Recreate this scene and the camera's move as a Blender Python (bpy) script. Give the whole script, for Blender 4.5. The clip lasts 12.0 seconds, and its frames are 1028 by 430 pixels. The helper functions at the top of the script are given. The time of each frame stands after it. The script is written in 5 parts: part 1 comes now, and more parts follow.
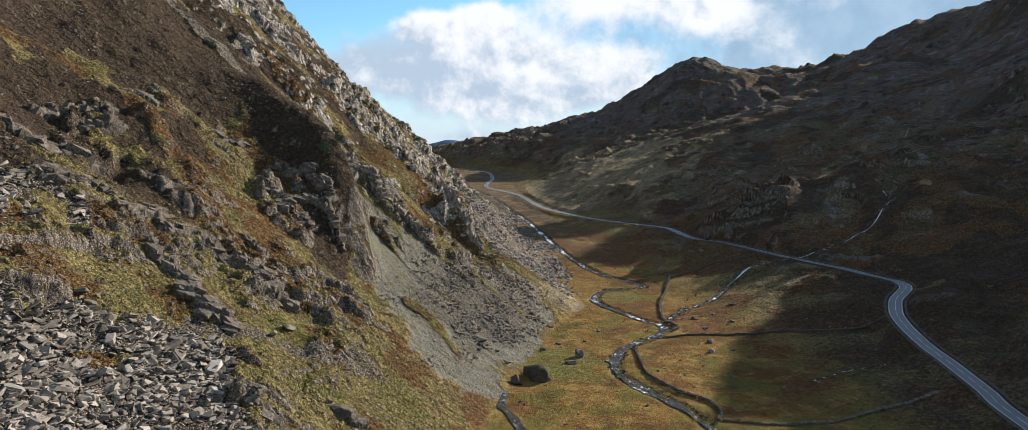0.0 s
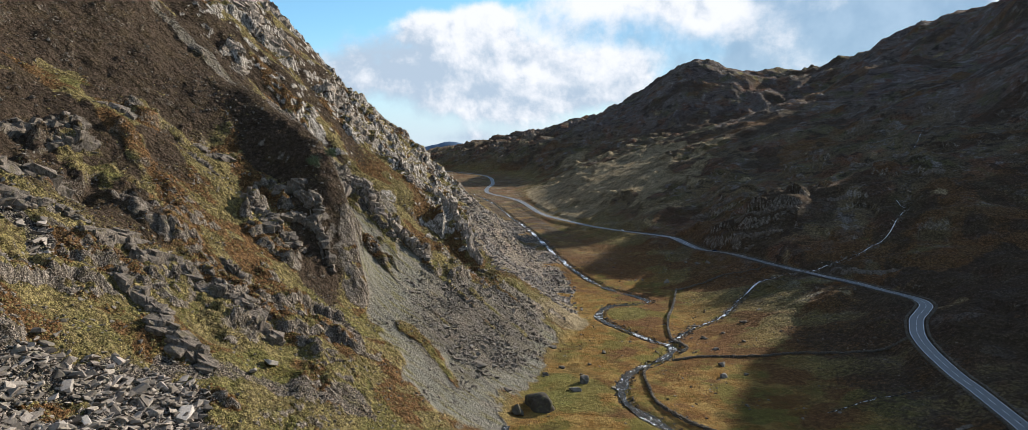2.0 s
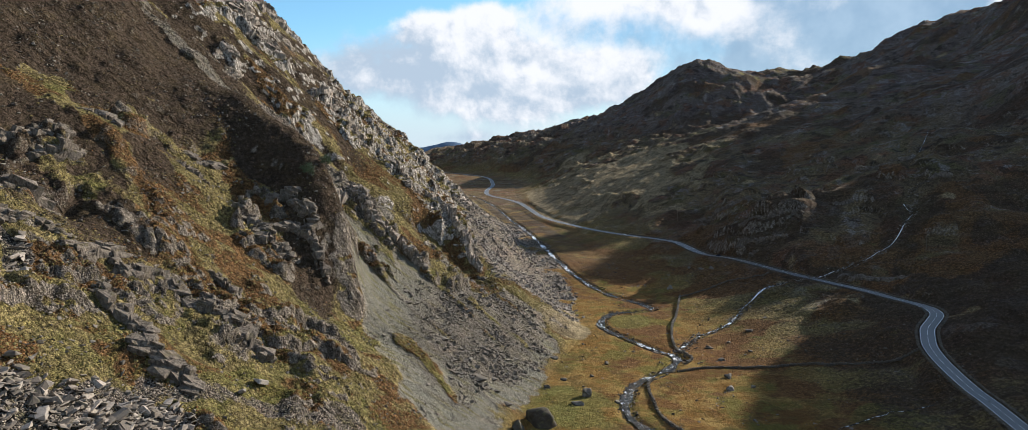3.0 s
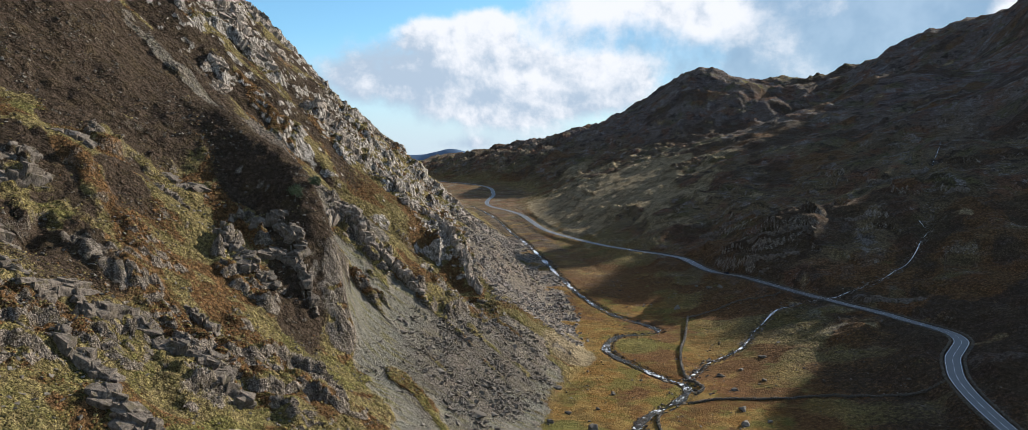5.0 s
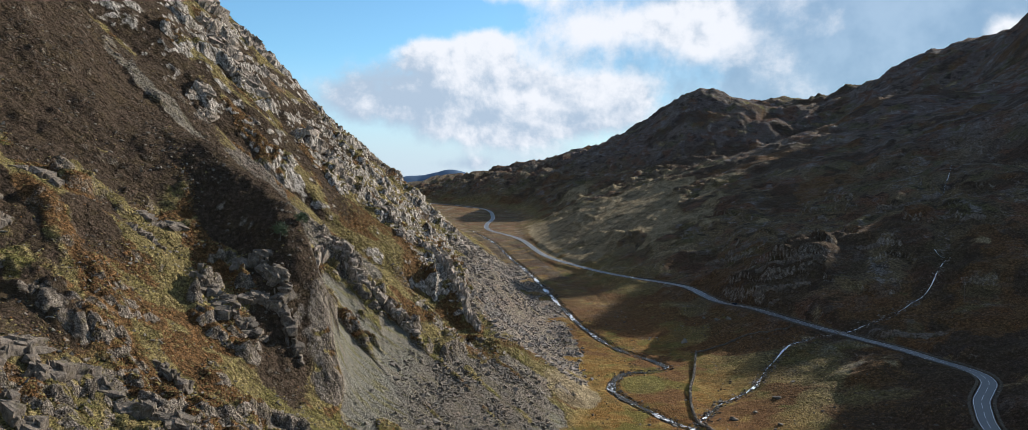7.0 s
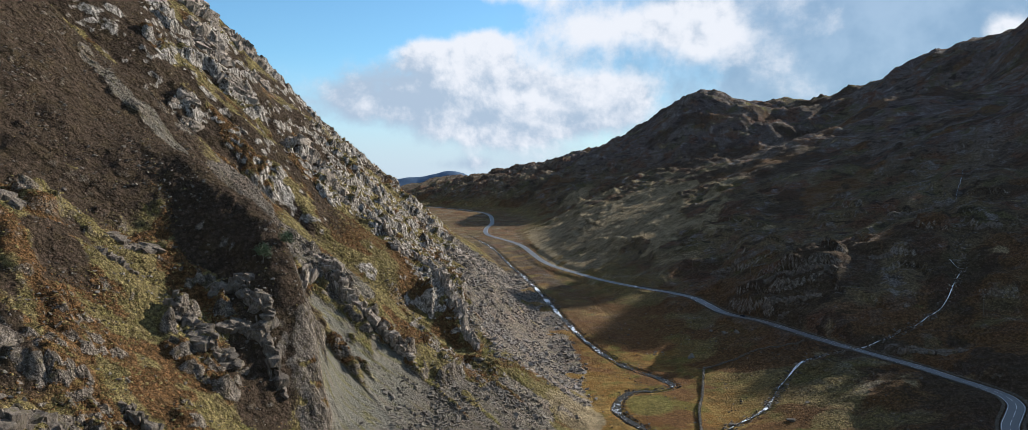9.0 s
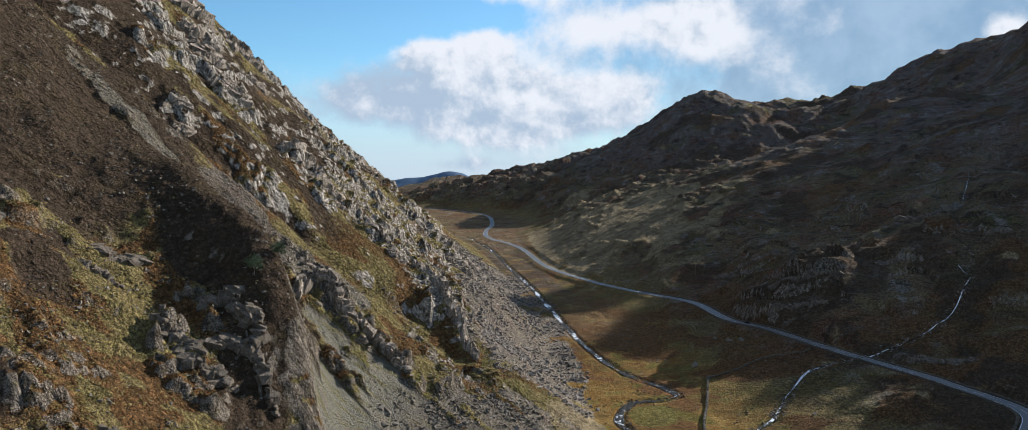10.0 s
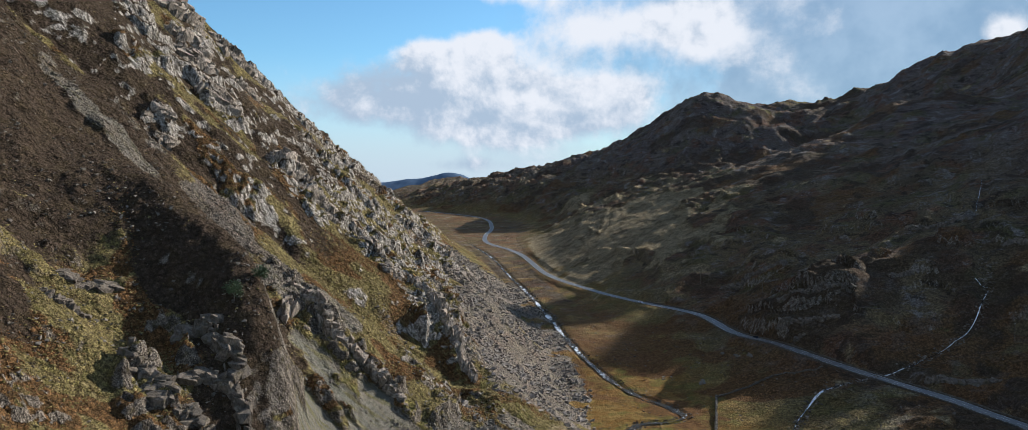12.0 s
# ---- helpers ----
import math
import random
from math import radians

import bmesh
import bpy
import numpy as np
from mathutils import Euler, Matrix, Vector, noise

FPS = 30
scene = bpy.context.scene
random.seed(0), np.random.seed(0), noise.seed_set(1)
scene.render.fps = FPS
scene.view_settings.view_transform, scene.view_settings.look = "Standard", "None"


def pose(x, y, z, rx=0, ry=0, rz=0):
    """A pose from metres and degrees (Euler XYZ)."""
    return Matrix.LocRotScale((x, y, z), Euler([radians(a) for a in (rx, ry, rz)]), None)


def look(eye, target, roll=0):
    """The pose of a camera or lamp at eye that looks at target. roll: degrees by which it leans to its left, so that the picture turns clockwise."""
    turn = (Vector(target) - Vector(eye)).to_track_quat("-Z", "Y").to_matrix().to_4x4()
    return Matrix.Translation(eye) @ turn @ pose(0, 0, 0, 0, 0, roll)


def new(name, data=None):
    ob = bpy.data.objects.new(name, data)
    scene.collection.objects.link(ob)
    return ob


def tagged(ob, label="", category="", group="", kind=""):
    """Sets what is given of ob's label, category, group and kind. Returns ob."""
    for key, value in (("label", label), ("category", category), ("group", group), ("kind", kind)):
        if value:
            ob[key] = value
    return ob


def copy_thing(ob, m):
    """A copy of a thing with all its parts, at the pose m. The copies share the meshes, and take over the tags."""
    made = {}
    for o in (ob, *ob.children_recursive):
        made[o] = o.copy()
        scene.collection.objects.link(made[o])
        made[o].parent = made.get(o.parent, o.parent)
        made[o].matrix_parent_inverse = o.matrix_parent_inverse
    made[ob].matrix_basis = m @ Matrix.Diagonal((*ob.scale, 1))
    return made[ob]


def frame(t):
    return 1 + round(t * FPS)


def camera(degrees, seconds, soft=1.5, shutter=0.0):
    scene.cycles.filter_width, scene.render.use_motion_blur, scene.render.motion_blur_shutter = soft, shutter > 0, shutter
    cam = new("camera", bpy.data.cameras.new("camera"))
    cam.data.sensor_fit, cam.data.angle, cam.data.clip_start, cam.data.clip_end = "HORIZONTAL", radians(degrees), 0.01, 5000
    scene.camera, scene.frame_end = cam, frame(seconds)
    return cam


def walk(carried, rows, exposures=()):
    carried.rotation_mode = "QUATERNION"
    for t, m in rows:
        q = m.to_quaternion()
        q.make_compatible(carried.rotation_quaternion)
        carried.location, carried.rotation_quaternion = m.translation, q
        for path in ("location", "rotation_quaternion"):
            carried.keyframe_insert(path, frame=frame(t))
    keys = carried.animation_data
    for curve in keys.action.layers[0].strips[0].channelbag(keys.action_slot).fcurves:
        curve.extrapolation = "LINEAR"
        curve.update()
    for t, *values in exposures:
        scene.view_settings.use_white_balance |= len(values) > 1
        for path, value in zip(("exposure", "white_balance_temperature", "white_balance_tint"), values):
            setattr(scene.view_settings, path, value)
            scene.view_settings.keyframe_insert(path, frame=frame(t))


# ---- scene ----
cam = camera(70.3, 12.0, soft=0.6)
METRES, EYE, TILT, LEAN, TURN = 115.0, 98.0, -5.0, 0.0, 0.0
ROWS = [
    (0.0, 0.0, 0.0, 0.0, -0.0, 0.0, -0.0),
    (0.5, -0.0003, 0.0399, 0.0161, 0.02, 0.02, 0.0),
    (1.0, -0.0003, 0.0796, 0.0321, 0.04, 0.04, 0.02),
    (1.5, -0.0005, 0.1195, 0.048, 0.05, 0.05, 0.05),
    (2.0, -0.0007, 0.1593, 0.0641, 0.05, 0.06, 0.07),
    (2.5, -0.0013, 0.1992, 0.0802, 0.05, 0.05, 0.12),
    (3.0, -0.0015, 0.2389, 0.0962, 0.06, 0.04, 0.13),
    (5.0, -0.0031, 0.3989, 0.1596, 0.13, 0.52, 0.13),
    (5.5, -0.0036, 0.4385, 0.1752, 0.14, 0.91, 0.13),
    (6.0, -0.0042, 0.4783, 0.1903, 0.14, 1.48, 0.17),
    (6.5, -0.0047, 0.5173, 0.2054, 0.12, 2.03, 0.27),
    (7.0, -0.0044, 0.555, 0.2212, 0.11, 2.05, 0.32),
    (7.5, -0.004, 0.5928, 0.2367, 0.1, 2.06, 0.38),
    (9.5, -0.0052, 0.7433, 0.298, 0.09, 2.07, 0.54),
    (10.0, -0.0055, 0.7803, 0.3137, 0.09, 2.07, 0.54),
    (10.5, -0.0054, 0.8168, 0.3294, 0.09, 2.08, 0.55),
    (11.0, -0.0052, 0.8529, 0.345, 0.08, 2.08, 0.56),
    (11.5, -0.0062, 0.8898, 0.3607, 0.06, 2.09, 0.53),
    (12.0, -0.007, 0.9265, 0.376, 0.06, 2.09, 0.54),
]
walk(cam, [(t, pose(0, 0, EYE, TILT, LEAN, TURN) @ pose(METRES * x, METRES * y, METRES * z, 90 + pitch, roll, yaw)) for t, x, y, z, yaw, pitch, roll in ROWS],
     exposures=[(0.0, 0.95, 6350, 10), (6.0, 0.87, 6250, 10), (12.0, 0.74, 6100, 10)])

# ---- daylight: low sun from over the far side's tops, broken cloud ----
SUN_UP, SUN_AROUND = 23.4, 35.0   # degrees above the level; degrees round from +x towards +y
sun_dir = Vector((math.cos(radians(SUN_UP)) * math.cos(radians(SUN_AROUND)), math.cos(radians(SUN_UP)) * math.sin(radians(SUN_AROUND)), math.sin(radians(SUN_UP))))
lamp = bpy.data.lights.new("sun", "SUN")
lamp.energy, lamp.angle, lamp.color = 4.9, radians(0.55), (1.0, 0.92, 0.80)
sun = new("sun", lamp)
sun.matrix_world = look(sun_dir * 2000, (0, 0, 0))


class Tree:
    """A short way to write shader nodes."""

    def __init__(self, tree):
        self.t = tree
        tree.nodes.clear()

    def node(self, kind, _in=None):
        n = self.t.nodes.new(kind)
        for k, v in (_in or {}).items():
            self.link(v, n.inputs[k])
        return n

    def attribute(self, name):
        n = self.node("ShaderNodeAttribute")
        n.attribute_name = name
        return n

    def link(self, v, socket):
        if isinstance(v, bpy.types.NodeSocket):
            self.t.links.new(v, socket)
        elif v is not None:
            socket.default_value = v

    def math(self, op, a, b=None, c=None, clamp=False):
        n = self.node("ShaderNodeMath")
        n.operation, n.use_clamp = op, clamp
        for i, v in enumerate((a, b, c)):
            self.link(v, n.inputs[i])
        return n.outputs[0]

    def vec(self, op, a, b=None):
        n = self.node("ShaderNodeVectorMath")
        n.operation = op
        self.link(a, n.inputs[0])
        self.link(b, n.inputs[1])
        return n.outputs["Value"] if op in ("LENGTH", "DOT_PRODUCT", "DISTANCE") else n.outputs[0]

    def mix(self, f, a, b):
        n = self.node("ShaderNodeMix")
        n.data_type = "RGBA"
        self.link(f, n.inputs[0])
        self.link(a, n.inputs[6])
        self.link(b, n.inputs[7])
        return n.outputs[2]

    def noise(self, vector, scale, detail=4.0, rough=0.5, distort=0.0):
        return self.node("ShaderNodeTexNoise", {"Vector": vector, "Scale": scale, "Detail": detail, "Roughness": rough, "Distortion": distort}).outputs["Fac"]

    def ramp(self, f, a, b):
        n = self.node("ShaderNodeMapRange", {"Value": f, "From Min": a, "From Max": b})
        n.interpolation_type = "SMOOTHSTEP"
        return n.outputs[0]


def rgb(r, g, b):
    return (r, g, b, 1.0)


def sky():
    world = bpy.data.worlds.new("sky")
    scene.world = world
    world.use_nodes = True
    w = Tree(world.node_tree)
    air = w.node("ShaderNodeTexSky")
    air.sky_type, air.sun_disc = "NISHITA", False
    air.sun_elevation, air.sun_rotation = radians(SUN_UP), radians(90 - SUN_AROUND)
    air.air_density, air.dust_density, air.ozone_density, air.altitude = 1.0, 0.2, 3.0, 300
    blue = w.vec("MULTIPLY", air.outputs[0], (0.142, 0.180, 0.180))
    d = w.node("ShaderNodeTexCoord").outputs["Generated"]
    x, y, z = w.node("ShaderNodeSeparateXYZ", {"Vector": d}).outputs
    ahead = w.math("MULTIPLY", w.ramp(y, 0.15, 0.4), w.ramp(z, 0.5, 0.3))
    yy = w.math("MAXIMUM", y, 0.1)
    u, v = w.math("DIVIDE", x, yy), w.math("DIVIDE", z, yy)

    def body(du, dv):
        """How thick the cloud is, looked up a little to one side."""
        q3 = w.vec("ADD", d, (du, 0.0, dv))
        wisp = w.math("ADD", w.math("MULTIPLY", w.math("SUBTRACT", w.noise(q3, 4.5, 7.0, 0.58, 0.3), 0.5), 2.6),
                      w.math("MULTIPLY", w.math("SUBTRACT", w.noise(q3, 13.0, 7.0, 0.62), 0.5), 1.5))
        heap = None
        # heaps of cumulus: across, up, half width, half height, weight
        for cu, cv, ru, rv, k in CLOUDS:
            a = w.math("DIVIDE", w.math("SUBTRACT", u, cu - du), ru)
            b = w.math("DIVIDE", w.math("SUBTRACT", v, cv - dv), rv)
            q = w.math("MULTIPLY", k, w.math("EXPONENT", w.math("MULTIPLY", -1.0, w.math("ADD", w.math("MULTIPLY", a, a), w.math("MULTIPLY", b, b)))))
            heap = q if heap is None else w.math("ADD", heap, q)
        around = w.math("MULTIPLY", w.math("SUBTRACT", w.noise(q3, 2.2, 5.0, 0.55), 0.56), 3.0)
        field = w.math("ADD", w.math("MULTIPLY", w.math("SUBTRACT", heap, 0.45), ahead), w.math("MULTIPLY", around, w.math("SUBTRACT", 1.0, ahead)))
        return w.math("ADD", field, w.math("MULTIPLY", wisp, 0.8)), wisp

    (here, puff), (_, shaded_puff) = body(0.0, 0.0), body(0.012, 0.018)
    share = w.ramp(here, -0.2, 0.38)
    # tops that face the sun are white, bases grey-blue
    lit = w.math("ADD", w.math("MULTIPLY", w.math("SUBTRACT", puff, shaded_puff), 1.1), w.math("MULTIPLY", w.math("SUBTRACT", v, 0.115), 3.0))
    lit = w.math("ADD", lit, w.math("MULTIPLY", w.math("MINIMUM", w.math("MAXIMUM", w.math("ADD", u, 0.12), -0.15), 0.12), 1.6))
    lit = w.math("ADD", lit, w.math("MULTIPLY", w.math("SUBTRACT", w.noise(w.vec("ADD", d, (3.1, 0.0, 1.7)), 7.0, 8.0, 0.64, 0.5), 0.53), 1.0))
    lit = w.ramp(lit, -0.34, 0.36)
    cloud = w.mix(lit, rgb(0.50, 0.61, 0.74), rgb(0.97, 0.98, 1.01))
    thin = w.math("ADD", w.math("MULTIPLY", w.noise(d, 3.2, 6.0, 0.55, 0.4), 0.7), w.math("MULTIPLY", w.noise(d, 9.0, 6.0, 0.6), 0.3))
    veil = w.math("MULTIPLY", w.ramp(w.math("ADD", thin, w.math("MULTIPLY", u, 0.7)), 0.42, 0.72), w.math("MULTIPLY", ahead, 0.9))
    grey = w.mix(w.ramp(w.noise(d, 7.0, 5.0, 0.6), 0.38, 0.66), rgb(0.28, 0.40, 0.55), rgb(0.43, 0.55, 0.69))
    pale = w.mix(veil, blue, grey)
    low = w.math("MULTIPLY", w.ramp(z, 0.17, 0.0), w.math("SUBTRACT", 0.9, w.math("MULTIPLY", w.ramp(u, 0.0, 0.28), 0.75)))
    pale = w.mix(low, pale, rgb(0.65, 0.76, 0.88))
    colour = w.mix(share, pale, cloud)
    back = w.node("ShaderNodeBackground", {"Color": colour, "Strength": 0.53})
    w.node("ShaderNodeOutputWorld", {"Surface": back.outputs[0]})


CLOUDS = [(-0.04, 0.175, 0.036, 0.026, 1.4), (-0.115, 0.168, 0.03, 0.018, 1.0), (-0.10, 0.11, 0.14, 0.05, 0.95), (-0.24, 0.11, 0.10, 0.05, 0.8),
          (-0.02, 0.07, 0.10, 0.03, 0.75), (0.15, 0.205, 0.10, 0.034, 1.0), (0.262, 0.195, 0.052, 0.042, 1.0), (0.135, 0.105, 0.045, 0.035, 1.0),
          (-0.07, 0.018, 0.06, 0.012, 0.6), (0.67, 0.19, 0.03, 0.02, 0.9), (0.45, 0.15, 0.2, 0.09, 0.12), (0.0, 0.245, 0.12, 0.015, 0.5), (0.05, 0.09, 0.10, 0.05, 0.72), (0.36, 0.10, 0.2, 0.05, 0.08)]
sky()


# ---- materials ----
def material(name):
    m = bpy.data.materials.new(name)
    m.use_nodes = True
    return m, Tree(m.node_tree)


def finish(w, colour, rough=0.9, bump=None, strength=0.5, distance=0.2, **extra):
    shade = w.node("ShaderNodeBsdfPrincipled", {"Base Color": colour, "Roughness": rough, **{k.replace("_", " "): v for k, v in extra.items()}})
    if bump is not None:
        w.link(w.node("ShaderNodeBump", {"Height": bump, "Strength": strength, "Distance": distance}).outputs[0], shade.inputs["Normal"])
    w.node("ShaderNodeOutputMaterial", {"Surface": shade.outputs[0]})


def ground_material():
    m, w = material("ground")
    p = w.node("ShaderNodeNewGeometry").outputs["Position"]
    a = w.node("ShaderNodeSeparateColor", {"Color": w.attribute("cover_a").outputs["Color"]}).outputs
    b = w.node("ShaderNodeSeparateColor", {"Color": w.attribute("cover_b").outputs["Color"]}).outputs
    rock, scree, heather = a
    bracken, moss, floor = b
    moor, pale, gravel = w.node("ShaderNodeSeparateColor", {"Color": w.attribute("cover_c").outputs["Color"]}).outputs
    big, mid, small, tiny = w.noise(p, 0.02, 4), w.noise(p, 0.11, 5, 0.6), w.noise(p, 0.55, 5, 0.62), w.noise(p, 2.2, 4, 0.7)
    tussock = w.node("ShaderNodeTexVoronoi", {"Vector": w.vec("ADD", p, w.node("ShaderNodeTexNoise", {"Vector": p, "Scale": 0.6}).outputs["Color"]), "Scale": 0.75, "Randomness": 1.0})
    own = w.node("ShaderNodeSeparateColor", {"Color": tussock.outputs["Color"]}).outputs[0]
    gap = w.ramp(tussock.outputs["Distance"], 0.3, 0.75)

    def soft(mask, lo, hi, wobble):
        """A cover's share with a ragged edge."""
        return w.ramp(w.math("ADD", mask, w.math("MULTIPLY", w.math("SUBTRACT", w.math("ADD", w.math("MULTIPLY", small, 0.6), w.math("MULTIPLY", tiny, 0.4)), 0.5), wobble)), lo, hi)

    grass = w.mix(w.ramp(mid, 0.35, 0.65), rgb(0.128, 0.110, 0.038), rgb(0.225, 0.182, 0.070))
    grass = w.mix(w.math("MULTIPLY", own, 0.6), grass, rgb(0.260, 0.200, 0.105))
    grass = w.mix(w.math("MULTIPLY", w.ramp(small, 0.5, 0.68), 0.65), grass, rgb(0.0697, 0.0433, 0.0241))
    straw = w.mix(w.ramp(mid, 0.4, 0.62), rgb(0.180, 0.092, 0.024), rgb(0.255, 0.165, 0.054))
    straw = w.mix(w.math("MULTIPLY", own, 0.35), straw, rgb(0.28, 0.185, 0.07))
    straw = w.mix(w.math("MULTIPLY", w.ramp(small, 0.45, 0.7), 0.6), straw, rgb(0.110, 0.070, 0.020))
    straw = w.mix(w.math("MULTIPLY", w.ramp(w.noise(p, 0.05, 5, 0.6), 0.47, 0.58), 0.8), straw, rgb(0.120, 0.112, 0.030))
    straw = w.mix(w.math("MULTIPLY", w.ramp(w.noise(p, 0.035, 6, 0.65), 0.52, 0.60), 0.8), straw, rgb(0.120, 0.056, 0.022))
    straw = w.mix(w.math("MULTIPLY", w.ramp(w.noise(w.vec("ADD", p, (310.0, 90.0, 0.0)), 0.09, 6, 0.65), 0.53, 0.64), 0.6), straw, rgb(0.085, 0.060, 0.024))
    c = w.mix(floor, grass, straw)
    fern = w.mix(own, rgb(0.080, 0.041, 0.019), rgb(0.170, 0.086, 0.037))
    fern = w.mix(w.math("MULTIPLY", w.ramp(tiny, 0.5, 0.7), 0.5), fern, rgb(0.1834, 0.0994, 0.0474))
    c = w.mix(w.math("MULTIPLY", soft(bracken, 0.3, 0.75, 1.1), 0.88), c, fern)
    green = w.mix(own, rgb(0.074, 0.078, 0.022), rgb(0.185, 0.168, 0.054))
    c = w.mix(w.math("MULTIPLY", soft(moss, 0.35, 0.8, 1.0), 0.75), c, green)
    ling = w.mix(own, rgb(0.036, 0.027, 0.020), rgb(0.100, 0.070, 0.050))
    ling = w.mix(w.ramp(tiny, 0.45, 0.62), ling, rgb(0.064, 0.046, 0.032))
    ling = w.mix(w.math("MULTIPLY", w.ramp(mid, 0.5, 0.66), 0.55), ling, rgb(0.088, 0.064, 0.034))
    c = w.mix(soft(heather, 0.35, 0.65, 1.2), c, ling)
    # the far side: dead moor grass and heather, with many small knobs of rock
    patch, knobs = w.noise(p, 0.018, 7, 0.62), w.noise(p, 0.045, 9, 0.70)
    # higher ground: purple-brown cover, its tone also lowered for shade on the tops
    high = w.ramp(w.math("ADD", w.node("ShaderNodeSeparateXYZ", {"Vector": p}).outputs[2], w.math("MULTIPLY", patch, 60.0)), 120.0, 220.0)
    hill = w.mix(w.ramp(patch, 0.40, 0.60), w.mix(high, rgb(0.118, 0.090, 0.058), rgb(0.130, 0.103, 0.098)), w.mix(high, rgb(0.205, 0.160, 0.092), rgb(0.180, 0.150, 0.130)))
    hill = w.mix(w.math("MULTIPLY", w.ramp(w.noise(p, 0.03, 6, 0.6), 0.49, 0.60), 0.8), hill, rgb(0.170, 0.088, 0.054))
    hill = w.mix(w.math("MULTIPLY", w.ramp(w.noise(p, 0.024, 6, 0.65), 0.52, 0.62), 0.65), hill, rgb(0.118, 0.116, 0.050))
    hill = w.mix(w.math("MULTIPLY", w.ramp(mid, 0.46, 0.68), 0.5), hill, rgb(0.085, 0.068, 0.063))
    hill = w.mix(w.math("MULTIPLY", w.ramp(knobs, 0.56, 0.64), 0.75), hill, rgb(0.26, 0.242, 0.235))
    # shade in the hollows between knobs, painted near-black
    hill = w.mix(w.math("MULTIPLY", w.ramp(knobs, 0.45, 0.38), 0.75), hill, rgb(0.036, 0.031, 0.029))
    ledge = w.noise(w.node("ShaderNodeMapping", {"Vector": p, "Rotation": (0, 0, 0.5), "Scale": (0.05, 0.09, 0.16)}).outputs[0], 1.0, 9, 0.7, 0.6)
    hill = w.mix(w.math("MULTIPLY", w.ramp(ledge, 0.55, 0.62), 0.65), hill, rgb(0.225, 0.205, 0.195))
    # shade in the crevices under the ledges, put into the colour
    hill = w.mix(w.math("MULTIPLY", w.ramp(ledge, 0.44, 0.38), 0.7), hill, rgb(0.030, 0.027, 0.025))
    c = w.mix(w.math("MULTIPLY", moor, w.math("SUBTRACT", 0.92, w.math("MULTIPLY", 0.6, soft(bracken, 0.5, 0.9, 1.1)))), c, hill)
    bent = w.mix(w.ramp(mid, 0.36, 0.64), rgb(0.200, 0.158, 0.095), rgb(0.34, 0.27, 0.165))
    bent = w.mix(w.math("MULTIPLY", w.ramp(knobs, 0.52, 0.62), 0.6), bent, rgb(0.105, 0.080, 0.050))
    c = w.mix(soft(pale, 0.35, 0.7, 1.0), c, bent)
    # shade in the gaps between tussocks, put into the colour as near-black brown
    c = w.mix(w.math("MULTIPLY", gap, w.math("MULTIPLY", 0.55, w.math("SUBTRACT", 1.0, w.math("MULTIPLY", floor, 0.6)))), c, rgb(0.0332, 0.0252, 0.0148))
    cells = w.node("ShaderNodeTexVoronoi", {"Vector": p, "Scale": 2.1, "Randomness": 1.0})
    stone_tint = w.mix(w.node("ShaderNodeSeparateColor", {"Color": cells.outputs["Color"]}).outputs[0], rgb(0.105, 0.088, 0.072), rgb(0.37, 0.312, 0.255))
    stones = w.mix(w.ramp(tiny, 0.35, 0.65), stone_tint, rgb(0.20, 0.165, 0.135))
    fall = w.node("ShaderNodeMapping", {"Vector": p, "Rotation": (0, 0, -0.35), "Scale": (0.03, 0.22, 0.03)}).outputs[0]
    streak = w.noise(fall, 1.0, 5, 0.6)
    stones = w.mix(w.math("MULTIPLY", w.ramp(streak, 0.42, 0.62), 0.5), stones, rgb(0.125, 0.113, 0.10))
    stones = w.mix(w.math("MULTIPLY", w.ramp(w.noise(fall, 2.3, 5, 0.6), 0.5, 0.66), 0.6), stones, rgb(0.135, 0.12, 0.05))
    stones = w.mix(w.math("MULTIPLY", w.ramp(mid, 0.5, 0.68), 0.55), stones, rgb(0.20, 0.14, 0.10))
    # shade between the stones, painted near-black along the cell edges
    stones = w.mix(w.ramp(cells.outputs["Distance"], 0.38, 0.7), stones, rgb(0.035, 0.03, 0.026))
    grit = w.node("ShaderNodeTexVoronoi", {"Vector": p, "Scale": 7.5, "Randomness": 1.0})
    chips = w.mix(w.node("ShaderNodeSeparateColor", {"Color": grit.outputs["Color"]}).outputs[0], rgb(0.105, 0.097, 0.080), rgb(0.270, 0.248, 0.205))
    chips = w.mix(w.math("MULTIPLY", w.ramp(streak, 0.40, 0.60), 0.6), chips, rgb(0.160, 0.155, 0.126))
    chips = w.mix(w.math("MULTIPLY", w.ramp(w.noise(fall, 2.6, 6, 0.62), 0.50, 0.60), 0.75), chips, rgb(0.150, 0.135, 0.055))
    chips = w.mix(w.math("MULTIPLY", w.ramp(w.noise(fall, 1.4, 6, 0.62), 0.54, 0.68), 0.6), chips, rgb(0.20, 0.162, 0.125))
    # paler rock and rubble up the valley, tone also lifted for sun there
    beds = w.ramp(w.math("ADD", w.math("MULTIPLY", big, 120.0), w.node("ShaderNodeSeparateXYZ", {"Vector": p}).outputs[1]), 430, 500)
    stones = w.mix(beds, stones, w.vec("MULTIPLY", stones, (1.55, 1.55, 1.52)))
    stones = w.mix(gravel, stones, chips)
